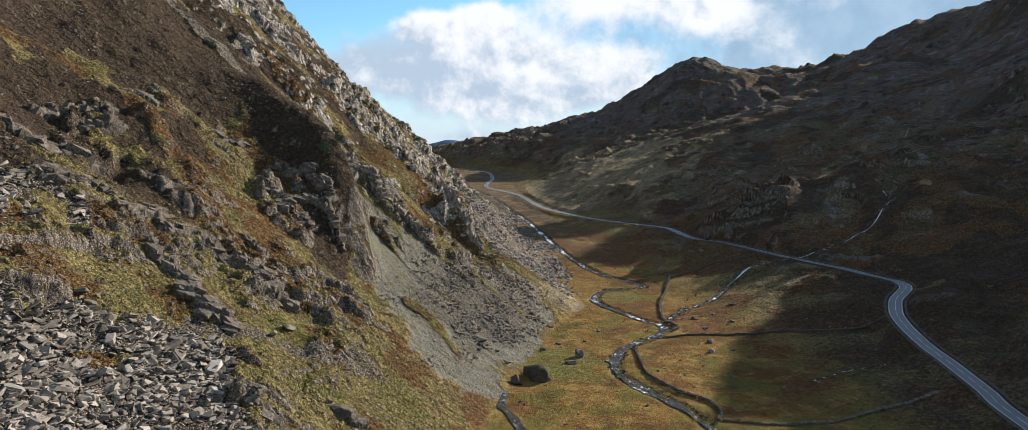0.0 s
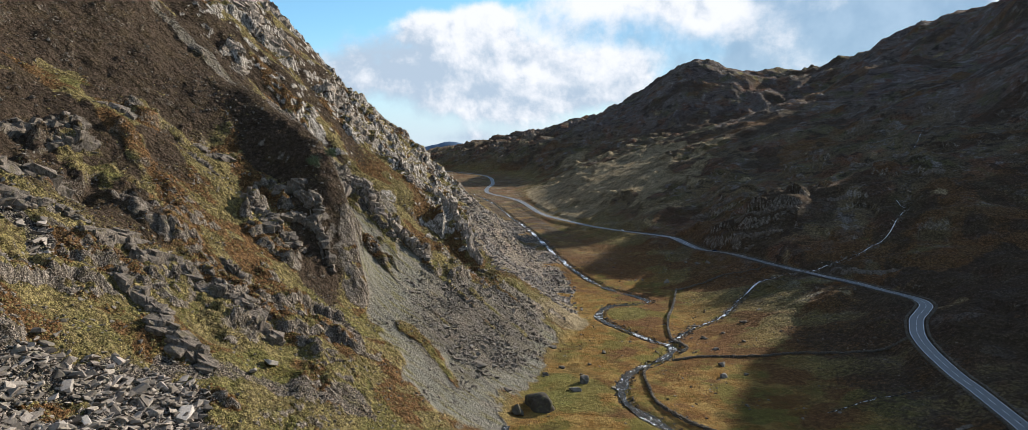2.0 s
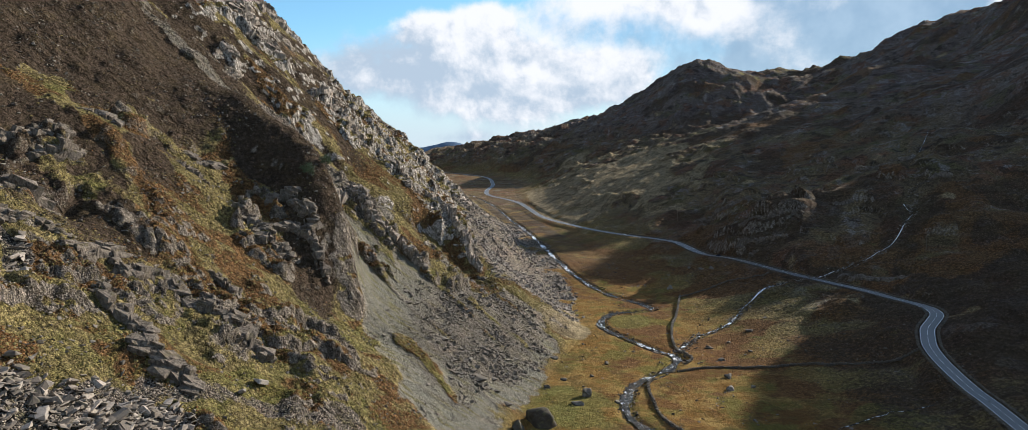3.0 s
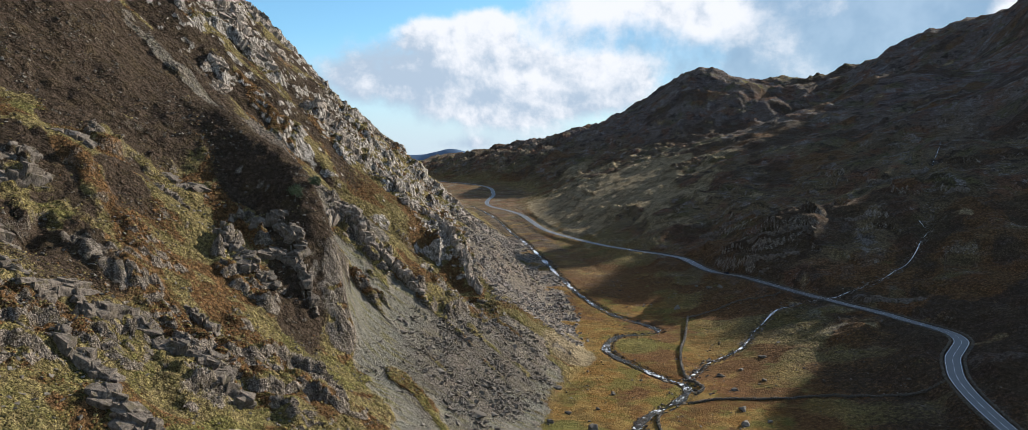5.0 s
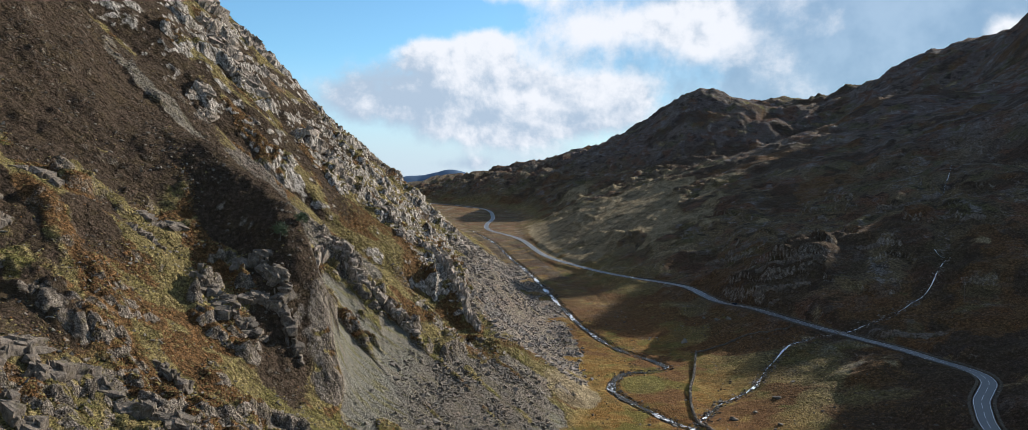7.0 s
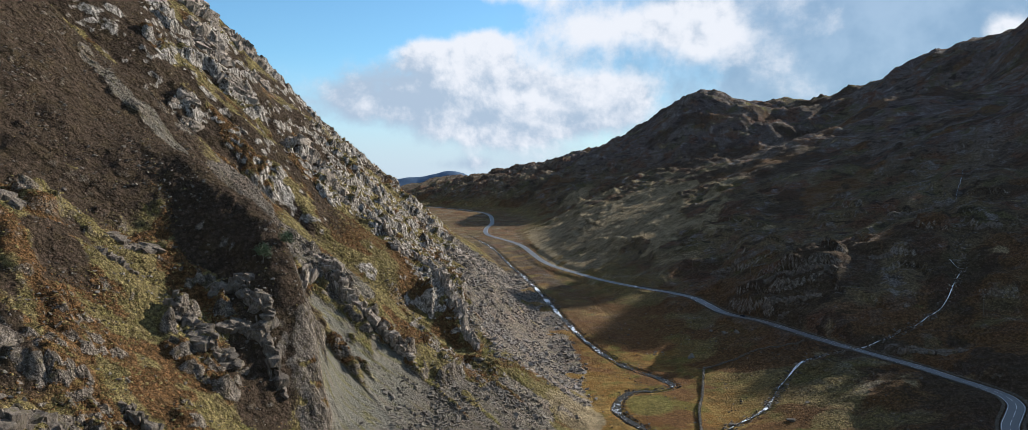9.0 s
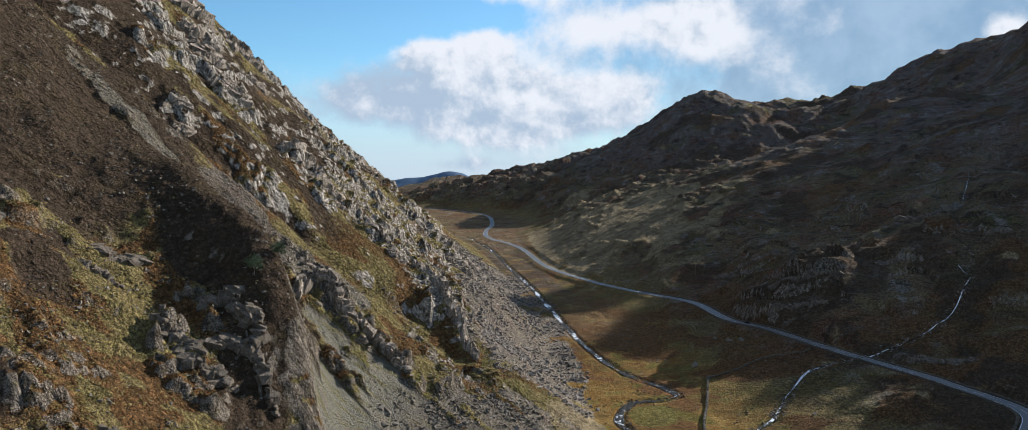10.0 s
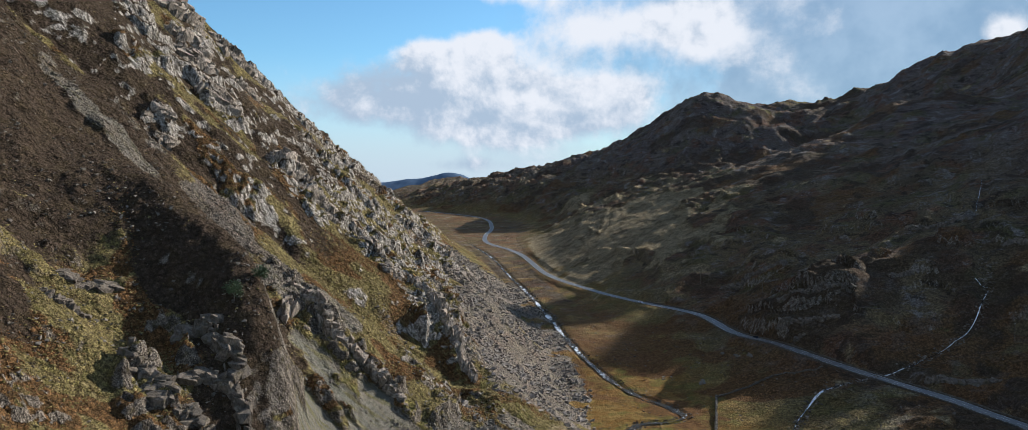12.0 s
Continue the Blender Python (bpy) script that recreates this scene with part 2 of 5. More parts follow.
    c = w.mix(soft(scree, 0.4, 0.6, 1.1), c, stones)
    stretched = w.node("ShaderNodeMapping", {"Vector": p, "Rotation": (0.5, 0.2, 0.6), "Scale": (0.8, 1.4, 0.5)}).outputs[0]
    crack = w.node("ShaderNodeTexVoronoi", {"Vector": w.vec("ADD", stretched, w.node("ShaderNodeTexNoise", {"Vector": p, "Scale": 0.5}).outputs["Color"]), "Scale": 0.55, "Randomness": 1.0})
    crack.feature = "DISTANCE_TO_EDGE"
    joint = w.ramp(crack.outputs["Distance"], 0.06, 0.0)
    grain = w.noise(stretched, 0.5, 5, 0.62, 0.4)
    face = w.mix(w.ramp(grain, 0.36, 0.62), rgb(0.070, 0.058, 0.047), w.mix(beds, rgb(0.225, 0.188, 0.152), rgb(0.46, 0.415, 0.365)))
    face = w.mix(w.math("MULTIPLY", w.ramp(tiny, 0.5, 0.72), 0.5), face, rgb(0.40, 0.36, 0.32))
    face = w.mix(w.math("MULTIPLY", w.ramp(small, 0.52, 0.66), 0.6), face, rgb(0.080, 0.066, 0.028))
    face = w.mix(w.math("MULTIPLY", joint, 0.15), face, rgb(0.030, 0.026, 0.022))
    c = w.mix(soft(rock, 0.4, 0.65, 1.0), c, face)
    amount = w.math("SUBTRACT", 1.45, w.math("MULTIPLY", 0.65, w.math("MAXIMUM", w.math("MAXIMUM", floor, heather), w.math("MAXIMUM", gravel, moor))))
    speck = w.math("ADD", 1.0, w.math("MULTIPLY", w.math("SUBTRACT", w.ramp(w.noise(p, 2.8, 6, 0.80), 0.42, 0.61), 0.46), amount))
    c = w.node("ShaderNodeVectorMath", {0: c, 3: speck})
    c.operation = "SCALE"
    c = c.outputs[0]
    relief_ = w.math("ADD", w.math("MULTIPLY", tiny, 0.5), w.math("MULTIPLY", small, 0.9))
    relief_ = w.math("SUBTRACT", relief_, w.math("MULTIPLY", tussock.outputs["Distance"], w.math("SUBTRACT", 0.75, w.math("MULTIPLY", floor, 0.5))))
    relief_ = w.math("ADD", relief_, w.math("MULTIPLY", w.math("SUBTRACT", w.math("MULTIPLY", grain, 2.6), w.math("MULTIPLY", joint, 0.25)), rock))
    relief_ = w.math("SUBTRACT", relief_, w.math("MULTIPLY", cells.outputs["Distance"], w.math("MULTIPLY", scree, 0.8)))
    relief_ = w.math("ADD", relief_, w.math("MULTIPLY", moor, w.math("ADD", w.math("MULTIPLY", knobs, 5.0), w.math("MULTIPLY", mid, 2.0))))
    relief_ = w.math("ADD", relief_, w.math("MULTIPLY", w.math("SUBTRACT", 1.0, w.math("MAXIMUM", floor, gravel)), w.math("ADD", w.math("MULTIPLY", mid, 4.0), small)))
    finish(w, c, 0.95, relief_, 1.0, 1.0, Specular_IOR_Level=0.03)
    return m


def tuft_material(name, dark, light):
    m, w = material(name)
    g = w.node("ShaderNodeNewGeometry").outputs
    n = w.noise(g["Position"], 5.0, 3, 0.6)
    c = w.mix(g["Random Per Island"], rgb(*dark), rgb(*light))
    c = w.mix(w.math("MULTIPLY", w.ramp(n, 0.4, 0.65), 0.5), c, rgb(*(0.5 * v for v in dark)))
    finish(w, c, 0.95, n, 0.8, 0.2, Specular_IOR_Level=0.02)
    return m


def stone_material(name, dark, light, lichen=0.4):
    m, w = material(name)
    p = w.node("ShaderNodeNewGeometry")
    q = w.node("ShaderNodeTexCoord").outputs["Object"]
    each = w.math("ADD", w.math("MULTIPLY", p.outputs["Random Per Island"], 0.6), w.math("MULTIPLY", w.node("ShaderNodeObjectInfo").outputs["Random"], 0.4))
    fine, coarse = w.noise(p.outputs["Position"], 3.0, 5, 0.65), w.noise(p.outputs["Position"], 0.7, 4, 0.6)
    c = w.mix(w.math("POWER", each, 2.0), rgb(*dark), rgb(*light))
    c = w.mix(w.math("MULTIPLY", w.ramp(fine, 0.35, 0.7), 0.5), c, rgb(*(0.6 * v for v in dark)))
    c = w.mix(w.math("MULTIPLY", w.ramp(coarse, 0.5, 0.7), lichen), c, rgb(0.11, 0.10, 0.055))
    finish(w, c, 0.9, fine, 0.6, 0.12, Specular_IOR_Level=0.12)
    return m


def rock_material(name, tone):
    m, w = material(name)
    p = w.node("ShaderNodeNewGeometry").outputs["Position"]
    long = w.node("ShaderNodeMapping", {"Vector": p, "Rotation": (0.5, 0.2, 0.6), "Scale": (0.9, 1.6, 0.45)}).outputs[0]
    grain, fine, patch = w.noise(long, 0.8, 8, 0.72), w.noise(p, 3.5, 5, 0.65), w.noise(p, 0.4, 4, 0.6)
    c = w.mix(w.ramp(grain, 0.36, 0.62), rgb(*(tone * v for v in (0.055, 0.046, 0.039))), rgb(*(tone * v for v in (0.21, 0.173, 0.138))))
    c = w.mix(w.math("MULTIPLY", w.ramp(fine, 0.5, 0.72), 0.5), c, rgb(*(min(0.6, tone * v) for v in (0.30, 0.262, 0.225))))
    c = w.mix(w.math("MULTIPLY", w.ramp(patch, 0.54, 0.66), 0.6), c, rgb(0.085, 0.072, 0.032))
    c = w.mix(w.math("MULTIPLY", w.node("ShaderNodeObjectInfo").outputs["Random"], 0.5), c, rgb(0.085, 0.072, 0.058))
    finish(w, c, 0.9, w.math("ADD", w.math("MULTIPLY", grain, 1.4), fine), 0.8, 0.5, Specular_IOR_Level=0.1)
    return m


MAT_GROUND = ground_material()
# one rock in two tones; the paler also carries sun on the upper crags
MAT_ROCK, MAT_CRAG = rock_material("dark brown rock", 1.0), rock_material("pale grey rock", 2.0)
MAT_STONE = stone_material("grey stone", (0.058, 0.048, 0.039), (0.39, 0.332, 0.278))
MAT_SCREE = stone_material("pale scree", (0.110, 0.095, 0.078), (0.37, 0.325, 0.275), 0.3)
MAT_RUBBLE = stone_material("pale rubble", (0.15, 0.13, 0.112), (0.48, 0.43, 0.38), 0.25)
MAT_WALL = stone_material("field wall stone", (0.085, 0.074, 0.060), (0.26, 0.225, 0.185), 0.5)


def asphalt_material():
    m, w = material("asphalt")
    p = w.node("ShaderNodeNewGeometry").outputs["Position"]
    c = w.mix(w.noise(p, 0.25, 5, 0.6), rgb(0.05, 0.052, 0.056), rgb(0.085, 0.087, 0.092))
    c = w.mix(w.math("MULTIPLY", w.noise(p, 6.0, 3), 0.4), c, rgb(0.045, 0.045, 0.048))
    finish(w, c, 0.5, w.noise(p, 18.0, 3), 0.3, 0.02, Specular_IOR_Level=0.5)
    return m


def plain_material(name, colour, rough, vary=0.25, scale=2.0, **extra):
    m, w = material(name)
    p = w.node("ShaderNodeNewGeometry").outputs["Position"]
    n = w.noise(p, scale, 5, 0.6)
    c = w.mix(n, rgb(*(v * (1 - vary) for v in colour)), rgb(*(min(1, v * (1 + vary)) for v in colour)))
    finish(w, c, rough, n, 0.3, 0.03, **extra)
    return m


def water_material():
    m, w = material("river water")
    p = w.node("ShaderNodeNewGeometry").outputs["Position"]
    rapid = w.attribute("rapid").outputs["Fac"]
    n, f = w.noise(p, 0.30, 5, 0.65, 0.8), w.noise(p, 0.9, 5, 0.7, 1.2)
    foam = w.ramp(w.math("ADD", w.math("MULTIPLY", w.math("ADD", n, f), 0.5), w.math("MULTIPLY", w.math("SUBTRACT", rapid, 0.5), 0.3)), 0.435, 0.51)
    foam = w.math("MULTIPLY", foam, w.ramp(w.math("ADD", w.noise(p, 0.10, 4, 0.6), w.math("MULTIPLY", rapid, 0.14)), 0.32, 0.43))
    bed = w.mix(w.ramp(f, 0.42, 0.6), rgb(0.012, 0.013, 0.011), rgb(0.07, 0.06, 0.045))
    c = w.mix(foam, bed, rgb(0.74, 0.77, 0.81))
    finish(w, c, w.math("ADD", 0.08, w.math("MULTIPLY", foam, 0.5)), w.math("ADD", f, w.math("MULTIPLY", n, 0.6)), 1.0, 0.8, Specular_IOR_Level=0.4)
    return m


MAT_ROAD, MAT_WATER = asphalt_material(), water_material()
MAT_PAINT = plain_material("road paint", (0.72, 0.72, 0.70), 0.6, 0.15, 1.5)
MAT_POLE = plain_material("weathered pole wood", (0.12, 0.095, 0.07), 0.85, 0.3, 3.0)

MAT_LING = tuft_material("heather", (0.034, 0.026, 0.019), (0.092, 0.067, 0.046))
MAT_TUFT = tuft_material("dry grass", (0.090, 0.074, 0.028), (0.27, 0.215, 0.095))
MAT_FERN = tuft_material("dead bracken", (0.082, 0.043, 0.019), (0.19, 0.100, 0.042))


# ---- the lie of the land ----
def smooth_table(y, pairs):
    """A smooth curve through (station, value) pairs."""
    a = np.array(pairs, float)
    xs, vs = a[:, 0], a[:, 1]
    d = np.gradient(vs, xs)
    y = np.clip(y, xs[0], xs[-1])
    i = np.clip(np.searchsorted(xs, y) - 1, 0, len(xs) - 2)
    h = xs[i + 1] - xs[i]
    t = (y - xs[i]) / h
    return ((2 * t**3 - 3 * t**2 + 1) * vs[i] + (t**3 - 2 * t**2 + t) * h * d[i]
            + (3 * t**2 - 2 * t**3) * vs[i + 1] + (t**3 - t**2) * h * d[i + 1])


def hash_unit(i, j, k):
    n = (i.astype(np.int64) * 374761393 + j.astype(np.int64) * 668265263 + k * 2147483647) & 0xFFFFFFFF
    n = ((n ^ (n >> 13)) * 1274126177) & 0xFFFFFFFF
    return ((n ^ (n >> 16)) & 0xFFFF) / 65535.0


def value_noise(x, y, seed=0):
    """Smooth noise from -1 to 1, one bump a unit."""
    i, j = np.floor(x), np.floor(y)
    u, v = x - i, y - j
    u, v = u * u * u * (u * (u * 6 - 15) + 10), v * v * v * (v * (v * 6 - 15) + 10)
    a, b = hash_unit(i, j, seed), hash_unit(i + 1, j, seed)
    c, d = hash_unit(i, j + 1, seed), hash_unit(i + 1, j + 1, seed)
    return 2 * (a + (b - a) * u + (c - a) * v + (a - b - c + d) * u * v) - 1


def fbm(x, y, octaves=4, seed=0, gain=0.5):
    total, amp, norm = 0, 1.0, 0
    for o in range(octaves):
        total = total + amp * value_noise(x * 0.8 - y * 0.6 + 17.3 * o, x * 0.6 + y * 0.8 - 9.1 * o, seed + o)
        norm += amp
        amp *= gain
        x, y = x * 2.03, y * 2.03
    return total / norm * 1.5


def ridged(x, y, octaves=4, seed=0):
    total, amp = 0, 1.0
    for o in range(octaves):
        total = total + amp * (1 - 2 * np.abs(value_noise(x * 0.8 - y * 0.6, x * 0.6 + y * 0.8 + 5 * o, seed + o)))
        amp *= 0.5
        x, y = x * 2.1, y * 2.1
    return total / 2


def step(a, b, x):
    t = np.clip((x - a) / (b - a), 0, 1)
    return t * t * (3 - 2 * t)


def bump(x, y, cx, cy, rx, ry, turn=0.0):
    c, s = math.cos(radians(turn)), math.sin(radians(turn))
    u, v = ((x - cx) * c + (y - cy) * s) / rx, (-(x - cx) * s + (y - cy) * c) / ry
    return np.exp(-(u * u + v * v))


FOOT_LEFT = [(-600, -90), (0, -45), (180, -20), (270, -6), (320, 5), (380, 22), (430, 38), (480, 34), (540, 22), (610, 20),
             (700, 8), (860, -18), (1000, -48), (1200, -100), (1500, -190), (2200, -500), (5000, -900)]
FOOT_RIGHT = [(-600, 150), (0, 135), (311, 112), (440, 100), (540, 88), (610, 75), (700, 60), (860, 25), (1000, 12), (1200, 0), (1400, -5),
              (1500, -60), (1620, -170), (2200, -420), (5000, -900)]
FLOOR = [(-600, -40), (0, -8), (250, 1), (313, 3), (394, 5), (450, 7), (520, 9), (610, 15), (740, 24), (860, 30), (1000, 37),
         (1320, 46), (1500, 58), (2200, 60), (5000, 20)]
RISE_LEFT = [(0, 0), (10, 5), (25, 15), (50, 33), (70, 48), (110, 82), (150, 117), (200, 162), (240, 201), (300, 250), (380, 285), (500, 315), (3000, 500)]
RISE_RIGHT = [(0, 0), (30, 6), (60, 15), (110, 35), (170, 55), (300, 90), (450, 128), (600, 165), (900, 235), (1300, 290), (4000, 300)]
STEEP_RIGHT = [(-600, 0.6), (340, 0.6), (440, 0.6), (515, 0.78), (590, 1.0), (670, 0.9), (740, 0.85), (860, 1.0), (970, 1.05), (1200, 1.0), (1450, 0.95), (1750, 0.9),
               (2300, 0.45), (5000, 0.35)]
STEEP_LEFT = [(-600, 0.9), (200, 0.9), (300, 1.0), (500, 1.05), (650, 1.06), (800, 0.98), (1000, 0.93), (1500, 0.95), (5000, 0.5)]


def land(x, y):
    """Height of the bare land, without outcrops."""
    xf, xr, zf = smooth_table(y, FOOT_LEFT), smooth_table(y, FOOT_RIGHT), smooth_table(y, FLOOR)
    s = np.maximum(0, xf - x)
    up = smooth_table(s, RISE_LEFT) * smooth_table(y, STEEP_LEFT) + step(40, 140, s) * 5 * fbm(x / 70, y / 70, 2, 8)
    r = np.maximum(0, x - xr)
    right = smooth_table(r, RISE_RIGHT) * smooth_table(y, STEEP_RIGHT) + step(20, 200, r) * 6 * fbm(x / 120, y / 120, 2, 3)
    z = zf + up + right
    # knolls and tops of the far side
    z = z + 13 * bump(x, y, 206, 594, 32, 24) + 12 * bump(x, y, 205, 680, 30, 40)
    z = z + 75 * bump(x, y, 395, 1650, 120, 160) + 13 * bump(x, y, 425, 1650, 130, 150) + 14 * bump(x, y, 595, 1750, 40, 60)
    # the last top, its peak out of view, is added to shade the floor
    z = z + 62 * bump(x, y, 800, 1500, 120, 150) + 70 * bump(x, y, 960, 1480, 120, 200) + 191 * bump(x, y, 985, 1215, 165, 120)
    z = z + 7 * bump(x, y, 85, 965, 45, 90)
    # a spur, and the hollow behind it
    # the last bump is an unseen top, added to shade the valley floor
    z = z + 14 * bump(x, y, 400, 1085, 190, 60, 12) + 30 * bump(x, y, 550, 1160, 90, 60) - 34 * bump(x, y, 520, 1370, 160, 120) + 160 * bump(x, y, 1075, 1400, 80, 110)
    z = z + 70 * bump(x, y, -330, 3900, 240, 300)
    # near top of the far side, beside the way: unseen, shaped to cast shade
    z = z + step(430, 640, x) * (1 - step(760, 900, y)) * (75 + 45 * bump(x, y, 680, 720, 300, 90)) + 26 * bump(x, y, 640, 665, 70, 45) - 26 * bump(x, y, 630, 775, 60, 40) + 92 * bump(x, y, 700, 885, 95, 60) - 12 * bump(x, y, 600, 742, 45, 26) + 32 * bump(x, y, 660, 585, 80, 50)
    # an unseen high shoulder behind, added to keep the head of the valley in shade
    z = z + 110 * bump(x, y, 1068, 1439, 120, 62, 35)
    # the wide gully beyond the heather buttress, and the ribs on either side of it
    z = z - 21 * np.exp(-((y - 436 - 0.05 * (x + 60)) / 21) ** 2) * step(35, 80, s) - 7 * bump(x, y, -85, 408, 30, 12) - 9 * bump(x, y, -26, 412, 16, 16)
    z = z + 10 * bump(x, y, -232, 720, 34, 110) + 11 * bump(x, y, -17, 572, 22, 36) - 7 * bump(x, y, -60, 306, 16, 18) - 9 * bump(x, y, -187, 300, 34, 34) - 9 * bump(x, y, -142, 249, 15, 15)
    # the far side's lower slope, its ravine and the steeper ground above
    z = z - 9 * bump(x, y, 252, 540, 34, 90) + 11 * bump(x, y, 375, 705, 65, 55) - 9 * bump(x, y, 185, 672, 36, 40) - 4 * bump(x, y, 148, 592, 22, 32) - 3.5 * bump(x, y, 199, 416, 13, 15)
    z = z + 12 * bump(x, y, 394, 724, 42, 27) - 14 * bump(x, y, 345, 660, 34, 24)
    # raised on the unseen crest, to close the shade over the meadow's edge
    z = z + 34 * bump(x, y, 632, 815, 30, 30) + 4 * bump(x, y, 624, 766, 15, 12) + 5.5 * bump(x, y, 625, 766, 12, 9)
    # dips cut in the unseen crest, to let the sun reach the meadow
    z = z - 6 * bump(x, y, 610, 719, 13, 10) - 10 * bump(x, y, 586, 712, 18, 18) - 3 * bump(x, y, 564, 729, 14, 14)
    return z


def worley(x, y, seed=0):
    """Distance to the nearest cell centre, the gap to the next, and the cell's own number from 0 to 1."""
    i0, j0 = np.floor(x), np.floor(y)
    f1, f2, own = np.full(x.shape, 9.0), np.full(x.shape, 9.0), np.zeros(x.shape)
    for di in (-1, 0, 1):
        for dj in (-1, 0, 1):
            i, j = i0 + di, j0 + dj
            d = np.hypot(i + 0.15 + 0.7 * hash_unit(i, j, seed) - x, j + 0.15 + 0.7 * hash_unit(i, j, seed + 1) - y)
            nearer = d < f1
            f2 = np.where(nearer, f1, np.minimum(f2, d))
            own = np.where(nearer, hash_unit(i, j, seed + 2), own)
            f1 = np.where(nearer, d, f1)
    return f1, f2 - f1, own


def near_line(x, y, line, spacing=3.0):
    """Distance to a line of (x, y) stations, made smooth, and the share of the way along it."""
    pts = smooth_line(line, spacing)
    best, where = np.full(x.shape, 1e9), np.zeros(x.shape)
    reach = 90
    box = (x > pts[:, 0].min() - reach) & (x < pts[:, 0].max() + reach) & (y > pts[:, 1].min() - reach) & (y < pts[:, 1].max() + reach)
    bx, by = x[box], y[box]
    b, w = np.full(bx.shape, 1e9), np.zeros(bx.shape)
    for k in range(len(pts) - 1):
        (ax, ay), (cx, cy) = pts[k], pts[k + 1]
        ex, ey = cx - ax, cy - ay
        t = np.clip(((bx - ax) * ex + (by - ay) * ey) / (ex * ex + ey * ey), 0, 1)
        d = (bx - ax - t * ex) ** 2 + (by - ay - t * ey) ** 2
        less = d < b
        b, w = np.where(less, d, b), np.where(less, (k + t) / (len(pts) - 1), w)
    best[box], where[box] = np.sqrt(b), w
    return best, where


def smooth_line(line, spacing=3.0):
    """Even stations along a Catmull-Rom curve through the (x, y) points."""
    p = np.array(line, float)
    p = np.vstack([2 * p[0] - p[1], p, 2 * p[-1] - p[-2]])
    out = []
    for k in range(1, len(p) - 2):
        t = np.linspace(0, 1, 24, endpoint=False)[:, None]
        out.append(0.5 * (2 * p[k] + (p[k + 1] - p[k - 1]) * t + (2 * p[k - 1] - 5 * p[k] + 4 * p[k + 1] - p[k + 2]) * t**2
                          + (3 * p[k] - 3 * p[k + 1] + p[k + 2] - p[k - 1]) * t**3))
    out = np.vstack(out + [p[-2:-1]])
    length = np.concatenate([[0], np.cumsum(np.hypot(*np.diff(out, axis=0).T))])
    at = np.linspace(0, length[-1], max(2, int(length[-1] / spacing) + 1))
    return np.stack([np.interp(at, length, out[:, 0]), np.interp(at, length, out[:, 1])], 1)


ROAD = [(140, -300), (158, 0), (166, 180), (170, 243), (173, 260), (175, 276), (177, 293), (178, 307), (182, 332), (187, 351), (193, 364), (198, 373),
        (205, 381), (212, 390), (215, 402), (214, 417), (209, 435), (203, 454), (194, 473), (184, 494), (172, 522), (160, 553), (145, 594), (129, 648), (99, 705),
        (66, 772), (32, 860), (10, 986), (-8, 1049), (-39, 1133), (-46, 1230), (-40, 1354), (-66, 1485), (-190, 1640)]
RIVER = [(20, -300), (55, 0), (78, 160), (76, 225), (70, 247), (66, 261), (60, 275), (53, 288), (45, 306), (46, 325), (54, 345), (73, 367), (80, 383), (72, 395),
         (64, 409), (53, 431), (50, 448), (60, 470), (76, 474), (86, 482), (80, 498), (64, 521), (49, 565), (41, 601), (34, 640), (24, 700), (10, 780),
         (-6, 860), (-30, 990), (-70, 1150)]
STREAM = [(82, 393), (98, 417), (110, 428), (122, 437), (128, 446), (139, 463), (155, 478), (175, 483), (192, 487), (205, 489), (217, 495), (231, 499),
          (242, 506), (259, 518), (281, 542), (300, 580), (330, 640), (372, 690), (395, 722)]
HEATHER_RIB = [(-176, 405), (-160, 392), (-143, 379), (-127, 366), (-115, 357), (-104, 349), (-97, 346), (-87, 342), (-80, 333), (-73, 323), (-66, 315), (-57, 306)]
RIB_RISE = [(-176, 0), (-160, 0), (-143, 5), (-127, 16), (-115, 25), (-104, 31), (-97, 34), (-87, 36), (-80, 36), (-73, 31), (-66, 15), (-60, 4), (-55, 0)]   # height of its crest over the slope
CHUTE = [(-178, 398), (-160, 391), (-146, 388), (-123, 380), (-106, 374), (-94, 379), (-82, 388), (-68, 390)]
CRAG_BAND = [(-84, 386), (-76, 381), (-68, 377), (-60, 376), (-52, 374), (-45, 373)]
# patches of the near hillside: centre, half length, half width, turn in degrees
BRACKEN_PATCHES = [(-140, 280, 10, 8, 0), (-170, 330, 16, 10, 0), (-95, 271, 7, 5, 0), (-63, 473, 8, 13, 30), (-190, 462, 12, 34, 20), (-78, 205, 8, 4, 30),
                   (-38, 255, 6, 3, 25), (-98, 209, 9, 5, 0), (-123, 186, 8, 8, 0), (-150, 296, 8, 6, 0), (-60, 236, 8, 4, 20)]
BRACKEN_STREAKS = [([(-129, 280), (-119, 271), (-104, 259), (-97, 256)], 4.0), ([(-110, 322), (-98, 313), (-82, 307)], 6.5), ([(-86, 271), (-69, 266), (-58, 262)], 3.5), ([(-108, 262), (-98, 246)], 3.0)]
